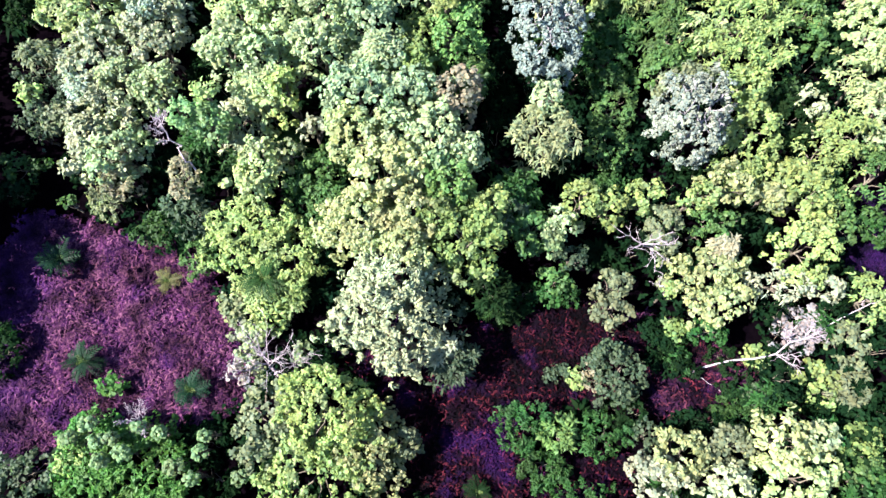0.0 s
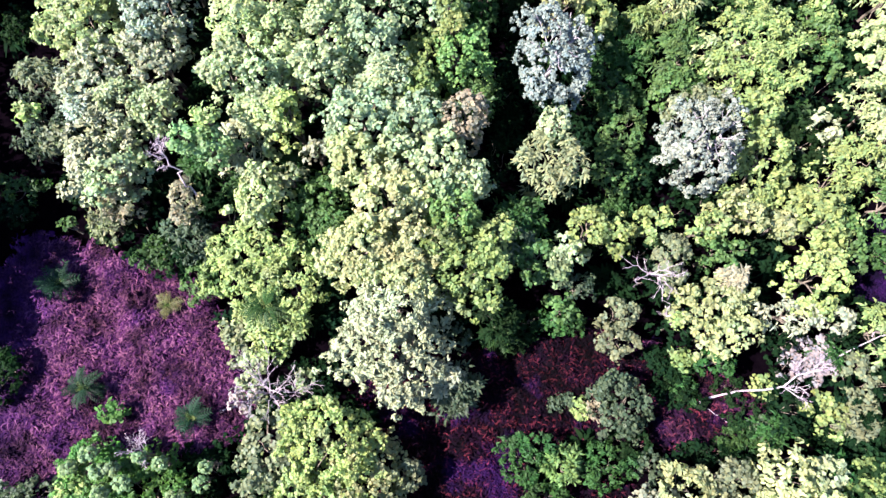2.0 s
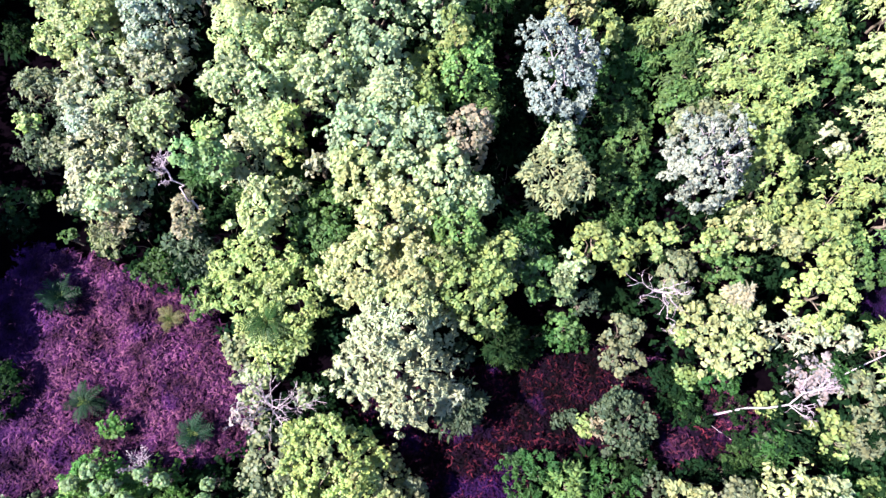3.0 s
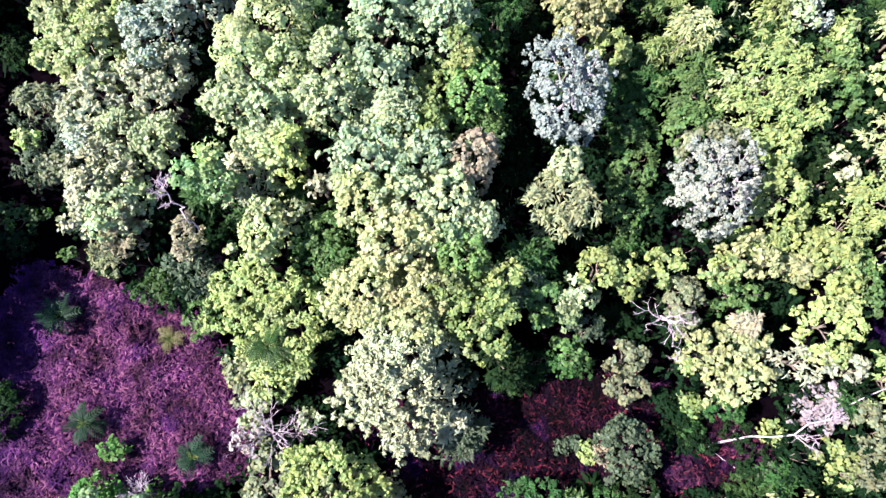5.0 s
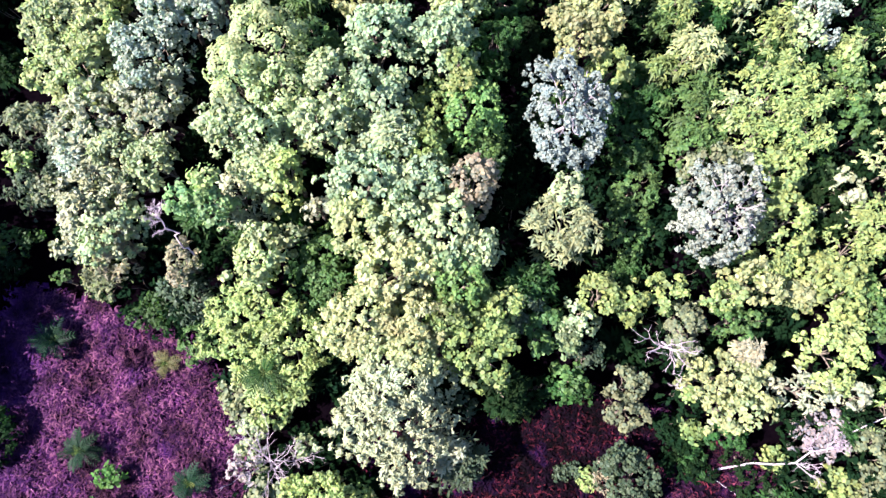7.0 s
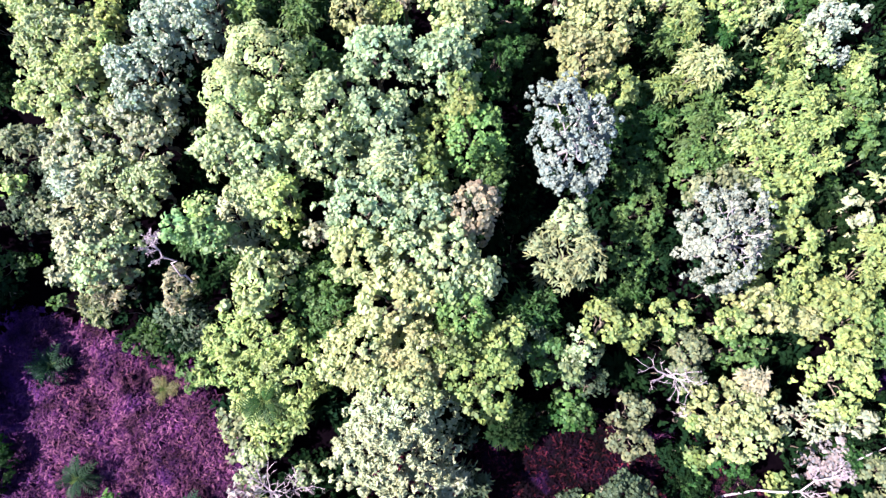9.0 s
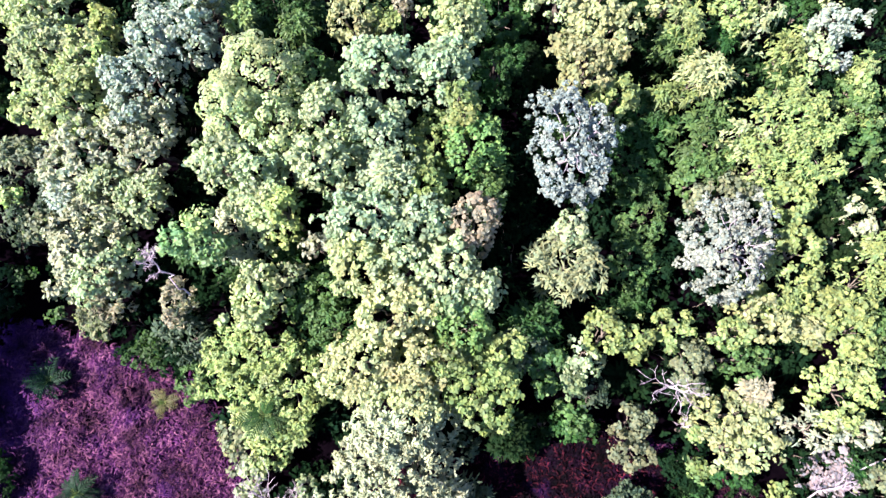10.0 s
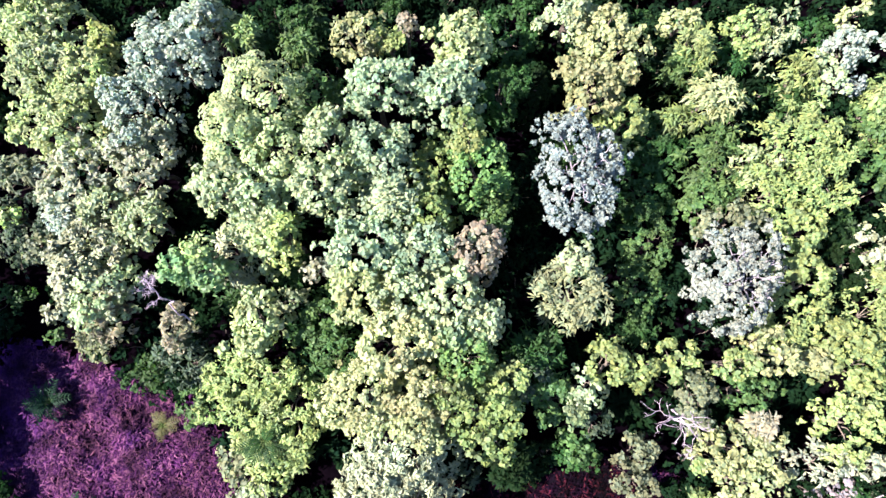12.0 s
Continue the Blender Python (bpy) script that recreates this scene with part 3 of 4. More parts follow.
# north-west block
tree("lemon", "grain", -37.08, 43.88, 8, 3.38, 2.79)
tree("pale", "grain", -34.80, 39.54, 8.3, 3.67, 3.69)
tree("lemon", "grain", -32.92, 34.97, 8.3, 3.76, 3.77)
tree("lemon", "grain", -31.31, 38.24, 8.9, 2.31, 3.28)
tree("chalk", "grain", -30.84, 30.97, 7.5, 3.60, 3.78)
tree("frost", "fine", -24.41, 40.55, 10.4, 3.76, 2.82)
tree("frost", "broad", -22.20, 42.95, 10.4, 2.25, 1.68)
tree("frost", "fine", -26.46, 36.11, 9.4, 2.87, 3.25)
tree("chalk", "grain", -26.05, 31.91, 8.4, 2.67, 3.91)
tree("pale", "grain", -25.47, 27.07, 8, 2.05, 2.10)
tree("pale", "grain", -28.04, 27.36, 7.5, 2.96, 2.62)
tree("lemon", "lump", -16.43, 36.63, 12, 3.5, 3.74)
tree("lemon", "lump", -18.15, 33.49, 11.6, 2.5, 3.0)
tree("lemon", "lump", -15.00, 32.67, 11, 2.3, 2.6)
tree("pale", "broad", -18.69, 29.69, 10.5, 2.46, 2.18)
tree("pale", "grain", -15.70, 29.44, 10.2, 2.85, 2.29)
tree("pale", "broad", -16.46, 27.20, 8.8, 2.65, 1.99)
tree("lemon", "broad", -15.52, 26.09, 9, 1.89, 2.30)
tree("chalk", "broad", -11.34, 24.00, 6.5, 1.30, 0.86, 0.85)
tree("olive", "fine", -13.73, 21.43, 7, 1.80, 1.12, 0.8)
tree("jade", "broad", -19.86, 23.14, 9.4, 2.07, 1.66)
tree("jade", "broad", -21.36, 23.23, 9.6, 1.41, 1.25)
tree("fresh", "broad", -19.49, 24.68, 10.4, 1.12, 0.84)
tree("ash", "strap", -18.51, 24.89, 5, 2.03, 2.77)
tree("ash", "grain", -29.80, 25.53, 7, 2.57, 3.03)
tree("ash", "broad", -30.73, 22.16, 6.3, 2.37, 3.43)
tree("pale", "fine", -28.74, 21.77, 6.6, 2.55, 3.34)
tree("rust", "feather", -28.32, 19.60, 5.8, 1.58, 2.63, 0.6)
tree("ash", "fine", -27.41, 20.74, 6.2, 1.28, 1.64, 0.6)
tree("olive", "feather", -29.47, 17.80, 4.6, 1.49, 1.85, 0.8)
tree("rust", "feather", -22.12, 18.95, 7, 1.06, 2.19, 0.7)
tree("dull", "strap", -21.81, 16.35, 4.5, 2.08, 2.05)
tree("deep", "fine", -24.78, 15.22, 3.4, 2.21, 1.66)
tree("green", "fine", -33.60, 17.88, 2.4, 0.77, 0.66)
tree("dull", "big", -37.57, 30.61, 5, 2.48, 1.80, 0.8)
tree("frost", "fine", -35.32, 31.20, 5, 0.71, 0.80, 0.8)
tree("dull", "big", -35.98, 25.43, 4.8, 2.17, 1.81, 0.75)
tree("dull", "big", -34.16, 27.18, 5, 1.26, 1.79, 0.75)
tree("fresh", "fine", -37.40, 27.13, 5, 0.71, 0.71)
tree("dull", "fine", -36.66, 23.71, 4, 0.64, 0.73)
tree("deep", "fine", -37.88, 20.86, 3, 2.35, 1.41, 0.8)
tree("dark", "fine", -41.44, 36.78, 4, 1.15, 1.83, 0.7)
tree("under", "fine", -38.76, 18.67, 2.5, 2.37, 1.19, 0.7)
tree("pale", "strap", -5.63, 28.71, 10.7, 1.02, 1.02)
tree("gold", "broad", -13.64, 26.00, 9.5, 0.98, 2.53, 0.9)
tree("lemon", "broad", -15.68, 19.91, 7.9, 2.12, 2.97)
tree("spring", "strap", -18.90, 42.75, 8, 1.17, 0.92)
tree("green", "strap", -14.36, 42.09, 7.8, 1.26, 1.01)
tree("gold", "broad", -30.48, 41.80, 8, 1.34, 1.17)
tree("lime", "fine", -29.57, 38.56, 8.4, 0.58, 1.24)
tree("olive", "broad", -21.46, 43.67, 9.6, 1.86, 1.37)
tree("cream", "grain", -9.37, 42.85, 10.2, 2.32, 1.84)
tree("rust", "fine", -5.54, 43.63, 9, 0.90, 0.90)
tree("lime", "fine", -6.66, 42.31, 8.6, 1.32, 1.24, 0.85)
tree("deep", "fine", -15.26, 45.60, 6, 1.75, 1.14, 0.8)

# the tall middle rows
tree("sea", "broad", -7.17, 38.17, 11.6, 2.88, 2.16)
tree("sea", "broad", -1.80, 37.98, 11.2, 2.70, 2.59)
tree("lemon", "broad", -0.59, 42.73, 10.4, 2.68, 2.09)
tree("green", "broad", -12.77, 37.95, 8.5, 2.01, 2.31)
tree("pale", "broad", -11.15, 33.72, 11, 2.62, 2.73)
tree("sea", "broad", -6.52, 32.57, 11, 2.75, 3.33)
tree("pale", "broad", -10.59, 29.68, 11.2, 2.71, 2.03)
tree("sea", "broad", -5.94, 29.37, 10.4, 2.36, 1.77)
tree("vivid", "fine", 0.79, 31.68, 10.2, 2.66, 3.23, 0.9)
tree("lime", "fine", -0.16, 33.56, 10.6, 1.34, 1.18, 0.9)
tree("spring", "fine", -0.49, 34.96, 11, 1.34, 1.00)
tree("spring", "fine", -2.66, 32.19, 8.5, 2.21, 3.11, 0.85)
tree("spring", "broad", -3.52, 28.36, 10.5, 3.01, 2.25)
tree("sea", "broad", -7.38, 25.58, 11.2, 3.15, 2.71)
tree("sea", "broad", -2.92, 25.04, 11.3, 2.84, 2.14)
tree("rust", "broad", 0.83, 25.45, 11, 1.84, 2.35)
tree("green", "fine", 2.05, 28.13, 8, 1.37, 2.54)
tree("pale", "broad", -1.51, 21.38, 11, 3.90, 2.92)
tree("pale", "broad", 1.34, 20.22, 10, 1.74, 2.0)
tree("lemon", "broad", -7.18, 22.00, 10.4, 2.66, 2.17)
tree("butter", "broad", -4.61, 18.39, 11.4, 2.76, 2.69)
tree("vivid", "fine", 0.28, 17.32, 10.2, 2.08, 1.76)
tree("mint", "broad", -0.10, 19.31, 10.6, 2.06, 1.42)
tree("spring", "fine", -0.53, 15.05, 10, 1.92, 1.36, 0.9)
tree("lime", "broad", 2.91, 15.45, 9, 1.92, 2.19)
tree("butter", "lace", -6.93, 14.67, 10, 3.50, 2.90)
tree("butter", "lace", -3.07, 15.24, 10.2, 2.69, 2.34)
tree("cream", "fine", -3.18, 13.02, 9.6, 2.33, 2.09)
tree("spring", "broad", 1.55, 13.54, 10, 2.59, 3.07)
tree("dark", "strap", 3.56, 10.14, 6, 1.50, 1.86)
tree("ash", "feather", -4.26, 10.91, 8.8, 3.87, 2.90)
tree("ash", "feather", -5.66, 7.39, 8.3, 3.34, 3.11)
tree("ash", "feather", -3.03, 6.61, 8, 3.44, 3.61)
tree("dull", "fine", 1.05, 8.76, 4, 1.13, 1.18, 0.7)
tree("green", "fine", -10.91, 20.16, 5.4, 2.27, 2.61)
tree("green", "feather", -10.06, 17.54, 5.2, 2.65, 2.06, 0.7)
tree("fresh", "feather", -16.18, 15.51, 5, 3.82, 3.29)
tree("fresh", "feather", -12.83, 13.52, 5.3, 3.09, 3.21)
tree("fresh", "feather", -18.51, 13.84, 4, 2.97, 2.71)
tree("green", "feather", -21.06, 13.22, 2.8, 1.91, 2.01, 0.7)
palm("deep", -14.72, 10.71, 4, 2.1, 18, "spring-green palm at the edge of the clearing", 0)
tree("fresh", "strap", -15.03, 9.64, 3.6, 2.64, 2.23)
tree("blush", "brush", -16.05, 3.48, 3.4, 1.40, 1.78, 0.85)
tree("sage", "broad", -16.73, 6.71, 3, 1.21, 1.21, 0.9)
tree("olive", "broad", -17.54, 8.69, 3, 1.31, 1.40, 0.9)
tree("pale", "fine", -11.50, 4.95, 2.6, 1.03, 1.03, 0.85)
tree("spring", "strap", -12.80, 9.51, 4, 1.55, 1.37)

# the dark lane and the east block
tree("deep", "broad", 3.10, 45.56, 5, 2.60, 3.69)
tree("dark", "fine", 4.67, 40.89, 5, 2.40, 3.00)
tree("deep", "feather", 2.47, 39.01, 8, 2.03, 2.52)
tree("pale", "broad", 7.66, 46.18, 9, 2.36, 1.77)
tree("cream", "broad", 10.78, 43.20, 9.6, 3.31, 3.28)
tree("cream", "broad", 9.71, 39.64, 9.2, 2.74, 2.60)
tree("lime", "broad", 12.55, 37.15, 7.5, 2.13, 2.15)
silver_tree("grey", 8.02, 31.85, 10.7, 3.43, 5.07, (0.4, -0.5))
tree("olive", "strap", 8.13, 22.76, 9, 2.70, 2.40)
tree("pale", "lump", 8.01, 25.22, 10.2, 1.21, 1.20)
tree("deep", "strap", 5.78, 18.45, 7, 2.39, 1.79)
tree("deep", "feather", 14.79, 32.37, 4.6, 2.50, 4.12)
tree("green", "feather", 15.29, 27.64, 4.2, 2.67, 3.55)
tree("green", "fine", 14.50, 23.91, 3.4, 2.36, 2.47, 0.7)
tree("deep", "feather", 15.38, 36.42, 4.4, 2.38, 3.02)
tree("dark", "fine", 17.10, 44.41, 4, 2.18, 4.02)
tree("lime", "big", 26.18, 35.55, 8, 4.19, 3.59, 0.85)
tree("lime", "big", 28.58, 34.84, 7.4, 2.17, 4.52, 0.65)
tree("lime", "big", 25.24, 32.28, 7.2, 3.89, 2.98, 0.6)
tree("green", "strap", 20.38, 34.15, 6.4, 2.54, 3.61, 0.6)
tree("lemon", "big", 22.97, 33.55, 7.4, 1.70, 1.93, 0.8)
tree("green", "broad", 19.64, 30.95, 5.5, 2.14, 2.60, 0.7)
tree("lime", "broad", 26.88, 28.96, 6.6, 2.29, 2.03)
tree("sage", "broad", 21.03, 29.17, 6.6, 2.59, 1.94)
silver_tree("silver", 20.31, 24.28, 9.7, 3.45, 4.2, (0.5, -0.6))
tree("lime", "broad", 26.69, 24.39, 6.9, 2.72, 2.77, 0.65)
tree("lime", "big", 25.54, 21.27, 6.6, 2.42, 2.89, 0.6)
tree("green", "broad", 33.72, 37.16, 5.5, 1.97, 3.99)
tree("lime", "big", 34.00, 39.76, 6, 1.56, 3.18)
tree("lime", "big", 32.30, 22.27, 5.5, 1.87, 3.17, 0.6)
tree("dark", "broad", 31.13, 26.41, 4.4, 1.83, 3.08, 0.6)
tree("green", "broad", 33.35, 17.90, 4.5, 1.97, 2.65)
palm("deep", 4.44, 9.13, 2.6, 1.9, 14, "deep green palm at the edge of the red clearing", 0)
tree("dark", "feather", 5.05, 9.16, 1.8, 2.66, 1.99)
tree("lime", "big", 35.29, 10.06, 4.6, 1.53, 2.43)
tree("lemon", "strap", 19.67, 39.52, 7.6, 1.53, 2.12)
tree("green", "strap", 17.80, 42.65, 6, 1.67, 1.84, 0.9)
tree("lime", "strap", 18.36, 43.85, 7.4, 1.44, 1.53)
tree("cream", "broad", 17.31, 46.10, 7.4, 1.70, 1.02)
tree("lime", "fine", 22.95, 45.50, 7.2, 1.80, 1.97, 0.95)
tree("pale", "big", 25.40, 45.02, 7, 1.46, 2.24, 0.9)
tree("deep", "strap", 22.68, 44.02, 5, 1.16, 1.16)
tree("lime", "big", 27.82, 42.36, 6.4, 1.65, 1.83, 0.85)
tree("pale", "broad", 30.17, 42.34, 6.2, 1.14, 2.01, 0.9)
tree("frost", "broad", 31.88, 44.75, 6.6, 2.00, 2.17, 0.95)
tree("lemon", "broad", 32.32, 47.81, 6.4, 1.47, 0.95)
tree("deep", "fine", 29.92, 47.28, 4.5, 1.36, 1.36, 0.8)
tree("grey", "fine", 31.94, 41.63, 5.4, 0.97, 0.97, 0.9)
tree("lime", "broad", 33.24, 39.22, 6, 0.87, 1.22, 0.9)
tree("spring", "strap", 17.20, 37.88, 6, 1.75, 0.88, 0.9)

# the southern edge and the clearings
tree("fresh", "feather", -28.93, -3.14, 3.2, 1.21, 2.05, 0.8)
tree("sage", "broad", -34.70, 24.99, 5, 1.52, 1.25, 0.75)
tree("sage", "strap", -37.10, 31.31, 5.5, 2.04, 1.16, 0.8)
tree("fresh", "broad", -37.48, 27.49, 5, 0.98, 0.89, 0.8)
tree("frost", "strap", -32.18, 27.25, 6.5, 1.13, 1.47, 0.7)
# two near-black bushes added to stand for the dark shade over the litter
tree("under", "feather", 18.69, 4.96, 1.6, 2.02, 1.35)
tree("under", "feather", 20.28, 4.15, 1.4, 1.64, 0.87)
tree("pale", "broad", -15.92, 5.75, 3.4, 1.39, 1.76, 0.9)
tree("fresh", "fine", -14.61, 7.03, 3.2, 1.58, 1.21, 0.9)
# a near-black bush added where the ground lies in blue shade
tree("under", "feather", 18.27, 7.54, 1.6, 2.02, 1.64)
tree("dark", "feather", 19.14, 5.27, 1.5, 1.44, 1.35)
tree("sage", "strap", 33.58, 3.08, 2.2, 1.61, 1.61)
tree("lime", "broad", 30.74, 2.48, 2.4, 1.04, 1.23)
tree("dull", "fine", 25.80, 2.50, 1.8, 1.24, 0.95)
tree("dull", "strap", 5.18, 16.30, 6.8, 1.81, 1.81, 0.75)
tree("green", "broad", 7.05, 14.79, 6.5, 1.91, 1.82, 0.65)
tree("mint", "broad", 8.68, 14.07, 6.8, 1.12, 1.29, 0.7)
tree("green", "broad", 9.31, 11.09, 4, 1.54, 1.45, 0.7)
tree("pale", "broad", 9.52, 15.43, 7, 1.46, 1.80, 0.6)
tree("lime", "broad", 11.51, 17.66, 7, 1.55, 2.06, 0.62)
tree("lime", "broad", 13.85, 17.40, 6.4, 1.56, 1.65, 0.7)
tree("dull", "fine", 10.47, 13.06, 5, 1.70, 1.25, 0.6)
tree("deep", "fine", 9.33, 10.38, 3, 2.25, 1.22, 0.9)
tree("dark", "fine", 6.86, 10.40, 2.4, 1.89, 1.14, 0.8)
tree("sage", "broad", 13.80, 8.75, 4.2, 1.73, 1.55, 0.8)
tree("sage", "broad", 14.19, 10.79, 4, 1.65, 1.37, 0.85)
tree("lime", "broad", 16.72, 18.09, 6.4, 1.39, 1.96, 0.65)
tree("green", "fine", 21.93, 16.06, 5.8, 2.21, 1.50, 0.9)
tree("cream", "broad", 23.41, 19.02, 7.2, 2.14, 1.80, 0.9)
tree("lime", "broad", 21.01, 17.97, 6.6, 1.56, 1.30, 0.7)
tree("rust", "strap", 22.62, 13.60, 6.4, 0.86, 0.78, 0.9)
tree("cream", "grain", 20.96, 11.73, 6.6, 3.24, 2.10, 0.85)
tree("lemon", "broad", 21.89, 9.15, 6, 3.01, 1.59, 0.8)
tree("cream", "broad", 27.34, 18.56, 6, 1.14, 1.31, 0.6)
tree("lime", "broad", 30.74, 18.43, 6, 2.56, 2.21, 0.75)
tree("fresh", "fine", 29.63, 13.99, 6.2, 2.47, 2.91, 0.8)
tree("chalk", "big", 27.45, 10.91, 5, 2.80, 1.26, 0.75)
tree("chalk", "broad", 31.52, 10.86, 4.6, 1.63, 1.08, 0.7)
tree("spring", "broad", 19.15, 7.52, 3, 1.02, 0.88)
tree("lime", "fine", 18.32, 10.37, 5, 0.71, 0.67, 0.9)
tree("deep", "fine", 21.87, 7.33, 3.6, 2.13, 1.20, 0.85)
tree("dark", "feather", 23.31, 5.40, 1.2, 1.45, 1.06)
tree("lime", "broad", 26.44, 5.42, 1.5, 1.15, 1.25, 0.9)
tree("blush", "fine", 29.29, 7.62, 3.3, 2.15, 2.33, 0.85)
tree("sage", "broad", 33.34, 6.77, 2.8, 1.88, 2.07, 0.9)
tree("lime", "broad", 30.75, 3.82, 2.4, 2.18, 1.33, 0.85)
tree("under", "feather", 32.95, 2.76, 1.8, 2.31, 1.63)
tree("deep", "strap", 26.36, 1.91, 2, 1.62, 1.33)
tree("dark", "feather", 24.36, 2.55, 1.7, 1.34, 1.82)
tree("under", "feather", 29.73, 1.98, 1.6, 1.93, 1.44)
tree("deep", "feather", 19.68, 5.28, 1.5, 1.35, 1.25)
# added as a dark patch in place of shade
tree("under", "fine", 19.13, 6.82, 1.7, 1.63, 1.25)
tree("dull", "fine", 14.17, 3.70, 4, 2.86, 2.49)
tree("dull", "fine", 13.14, 5.18, 4.2, 1.55, 1.37, 0.9)
tree("rust", "feather", 12.28, 3.48, 2, 0.95, 1.52)
tree("lime", "feather", 11.06, 3.28, 1.6, 0.67, 0.96)
tree("dull", "fine", 9.71, 3.75, 1.2, 1.26, 0.97)
tree("dull", "strap", 0.65, 4.53, 4.5, 1.73, 2.09, 0.8)
tree("chalk", "strap", -0.05, 5.21, 5.2, 0.98, 1.07, 0.7)
tree("deep", "feather", 6.70, -0.58, 2.6, 2.56, 2.09)
tree("vivid", "strap", 9.27, -1.08, 2.9, 1.40, 1.50)
tree("deep", "feather", 12.90, -1.08, 2.2, 2.29, 1.91)
tree("deep", "feather", 8.05, -3.57, 2, 2.20, 1.44)
tree("dark", "fine", 15.19, 0.61, 1.8, 1.92, 1.44)
tree("dull", "fine", 16.38, -0.97, 2.2, 1.33, 1.23)
tree("deep", "feather", 10.04, -5.56, 2, 2.89, 1.73)
tree("under", "feather", 21.34, 0.10, 1.4, 2.92, 1.17)
tree("deep", "feather", 24.05, 1.13, 1.5, 1.93, 1.45)
tree("cream", "grain", 18.33, -2.46, 5.2, 2.33, 2.06, 0.8)
tree("chalk", "broad", 16.34, -3.89, 5, 1.98, 1.62, 0.8)
tree("sage", "broad", 21.93, -1.59, 5.2, 1.79, 1.70, 0.8)
tree("butter", "grain", 25.36, -1.31, 5.8, 2.48, 2.30, 0.8)
tree("lemon", "broad", 26.71, -3.88, 5.6, 3.22, 2.24, 0.85)
tree("ash", "broad", 21.62, -4.35, 5.4, 2.50, 1.61, 0.8)
tree("pale", "broad", 28.85, -1.07, 5, 1.43, 1.61, 0.7)
tree("spring", "fine", 32.53, -1.04, 4, 1.65, 1.56, 0.8)
tree("green", "fine", 32.64, -3.29, 4, 2.02, 2.02, 0.9)
tree("under", "feather", 34.13, 1.76, 2, 2.40, 1.92)
tree("sage", "lace", 18.02, 15.15, 7, 1.64, 2.41, 0.9)
tree("gold", "lace", -8.93, 0.23, 7.4, 4.08, 3.52)
tree("cream", "fine", -5.99, -2.16, 5.8, 3.09, 3.94)
tree("sage", "broad", -13.17, -0.75, 6.4, 2.25, 3.09)
tree("lime", "fine", -9.21, -4.21, 6, 4.51, 3.38)
tree("sage", "broad", -2.85, -1.91, 4, 1.16, 1.61)
tree("dark", "broad", 33.18, -1.89, 4, 2.21, 3.43, 0.6)
tree("deep", "broad", 32.29, -4.43, 4, 1.89, 1.96, 0.7)
tree("vine", "feather", -27.01, -2.64, 3.2, 3.89, 2.97)
tree("vine", "feather", -22.70, -4.21, 3.4, 4.80, 3.60)
# two near-black bushes standing in for deep shadow beside the creepers
tree("under", "feather", -18.95, -2.11, 1.6, 2.20, 2.11, 0.5)
tree("under", "feather", -17.67, -5.07, 1.6, 2.76, 2.18, 0.5)
tree("vine", "fine", -27.59, -4.74, 3, 2.89, 2.37, 0.8)
tree("dull", "broad", -32.52, -5.09, 2.2, 3.02, 2.27)
tree("dark", "fine", -36.37, 4.47, 2.4, 1.44, 2.61)
snag(-21.02, 19.57, 5.5, (-1.46, 2.08, 9.2), 1.3, 5, 0.075, "bleached dead tree leaning out of the crowns", 0.8)
snag(18.9, 14.3, 1, (-2.9, -0.5, 5.5), 2.5, 6, 0.12, "pale pinkish dead tree with twisted bare boughs", 1.2, 1)
snag(20.3, 11.9, 0.8, (-2.5, -1.1, 3.4), 1.3, 4, 0.10, "grey-pink dead tree forked low between the bushes", 0.9, 1)
snag(-13.68, 2.99, 0.5, (-0.2, 1.1, 3.4), 3.4, 10, 0.10, "whitened dead tree with fanning bare stems", 0.62, 1)
snag(21.02, 4.21, 0.5, (8.04, 2.46, 3.6), 1.7, 7, 0.10, "long leaning bleached dead tree with a tangle of bare boughs", 0.8, 2, 0.30)
snag(-23.48, -1.75, 1.5, (0.32, 1.51, 4.2), 1.3, 6, 0.08, "small whitened dead shrub standing in green creepers", 1.1)
snag(23.2, 2.6, 0.75, (-2.4, 1.5, 0.95), 0.2, 1, 0.035, "thin straight grey fallen branch on the ground", 0.6, 1, 0.03)
palm("palm", -33.40, 12.55, 1.3, 2.0, 18, "dark green young palm on the purple clearing", 0)
palm("straw", -24.25, 11.05, 0.5, 1.5, 14, "yellowed young palm low in dead bracken", 0)
palm("palm", -29.69, 3.94, 1.4, 1.9, 18, "dark green young palm on the purple clearing", 0)
palm("palm", -20.58, 1.83, 1.4, 1.8, 17, "dark green young palm on the purple clearing", 0)
palm("dark", 2.91, -5.49, 1.2, 1.2, 14, "dark green young palm beside the red clearing", 0)
tree("vine", "broad", -27.13, 2.01, 2.2, 1.22, 0.91)
tree("mint", "lump", -26.05, -2.17, 4.9, 0.63, 0.51)
tree("mint", "lump", -23.96, -2.95, 4.9, 0.70, 0.56)
tree("mint", "lump", -19.94, -3.89, 4.9, 0.70, 0.55)
tree("mint", "lump", -21.38, -1.46, 4.9, 0.59, 0.47)
tree("mint", "lump", -18.14, -2.84, 4.9, 0.63, 0.51)
tree("mint", "lump", -18.54, -4.66, 4.9, 0.57, 0.45)
tree("mint", "lump", -26.92, -0.94, 4.9, 0.65, 0.52)
snag(-12.48, 3.19, 0.5, (0.5, 0.9, 2.8), 2.4, 6, 0.07, "whitened dead sapling with thin bare stems", 0.7, 1)
tree("mint", "lump", -23.00, -1.07, 4.8, 0.52, 0.42)
tree("mint", "lump", -25.04, -1.94, 4.8, 0.59, 0.47)
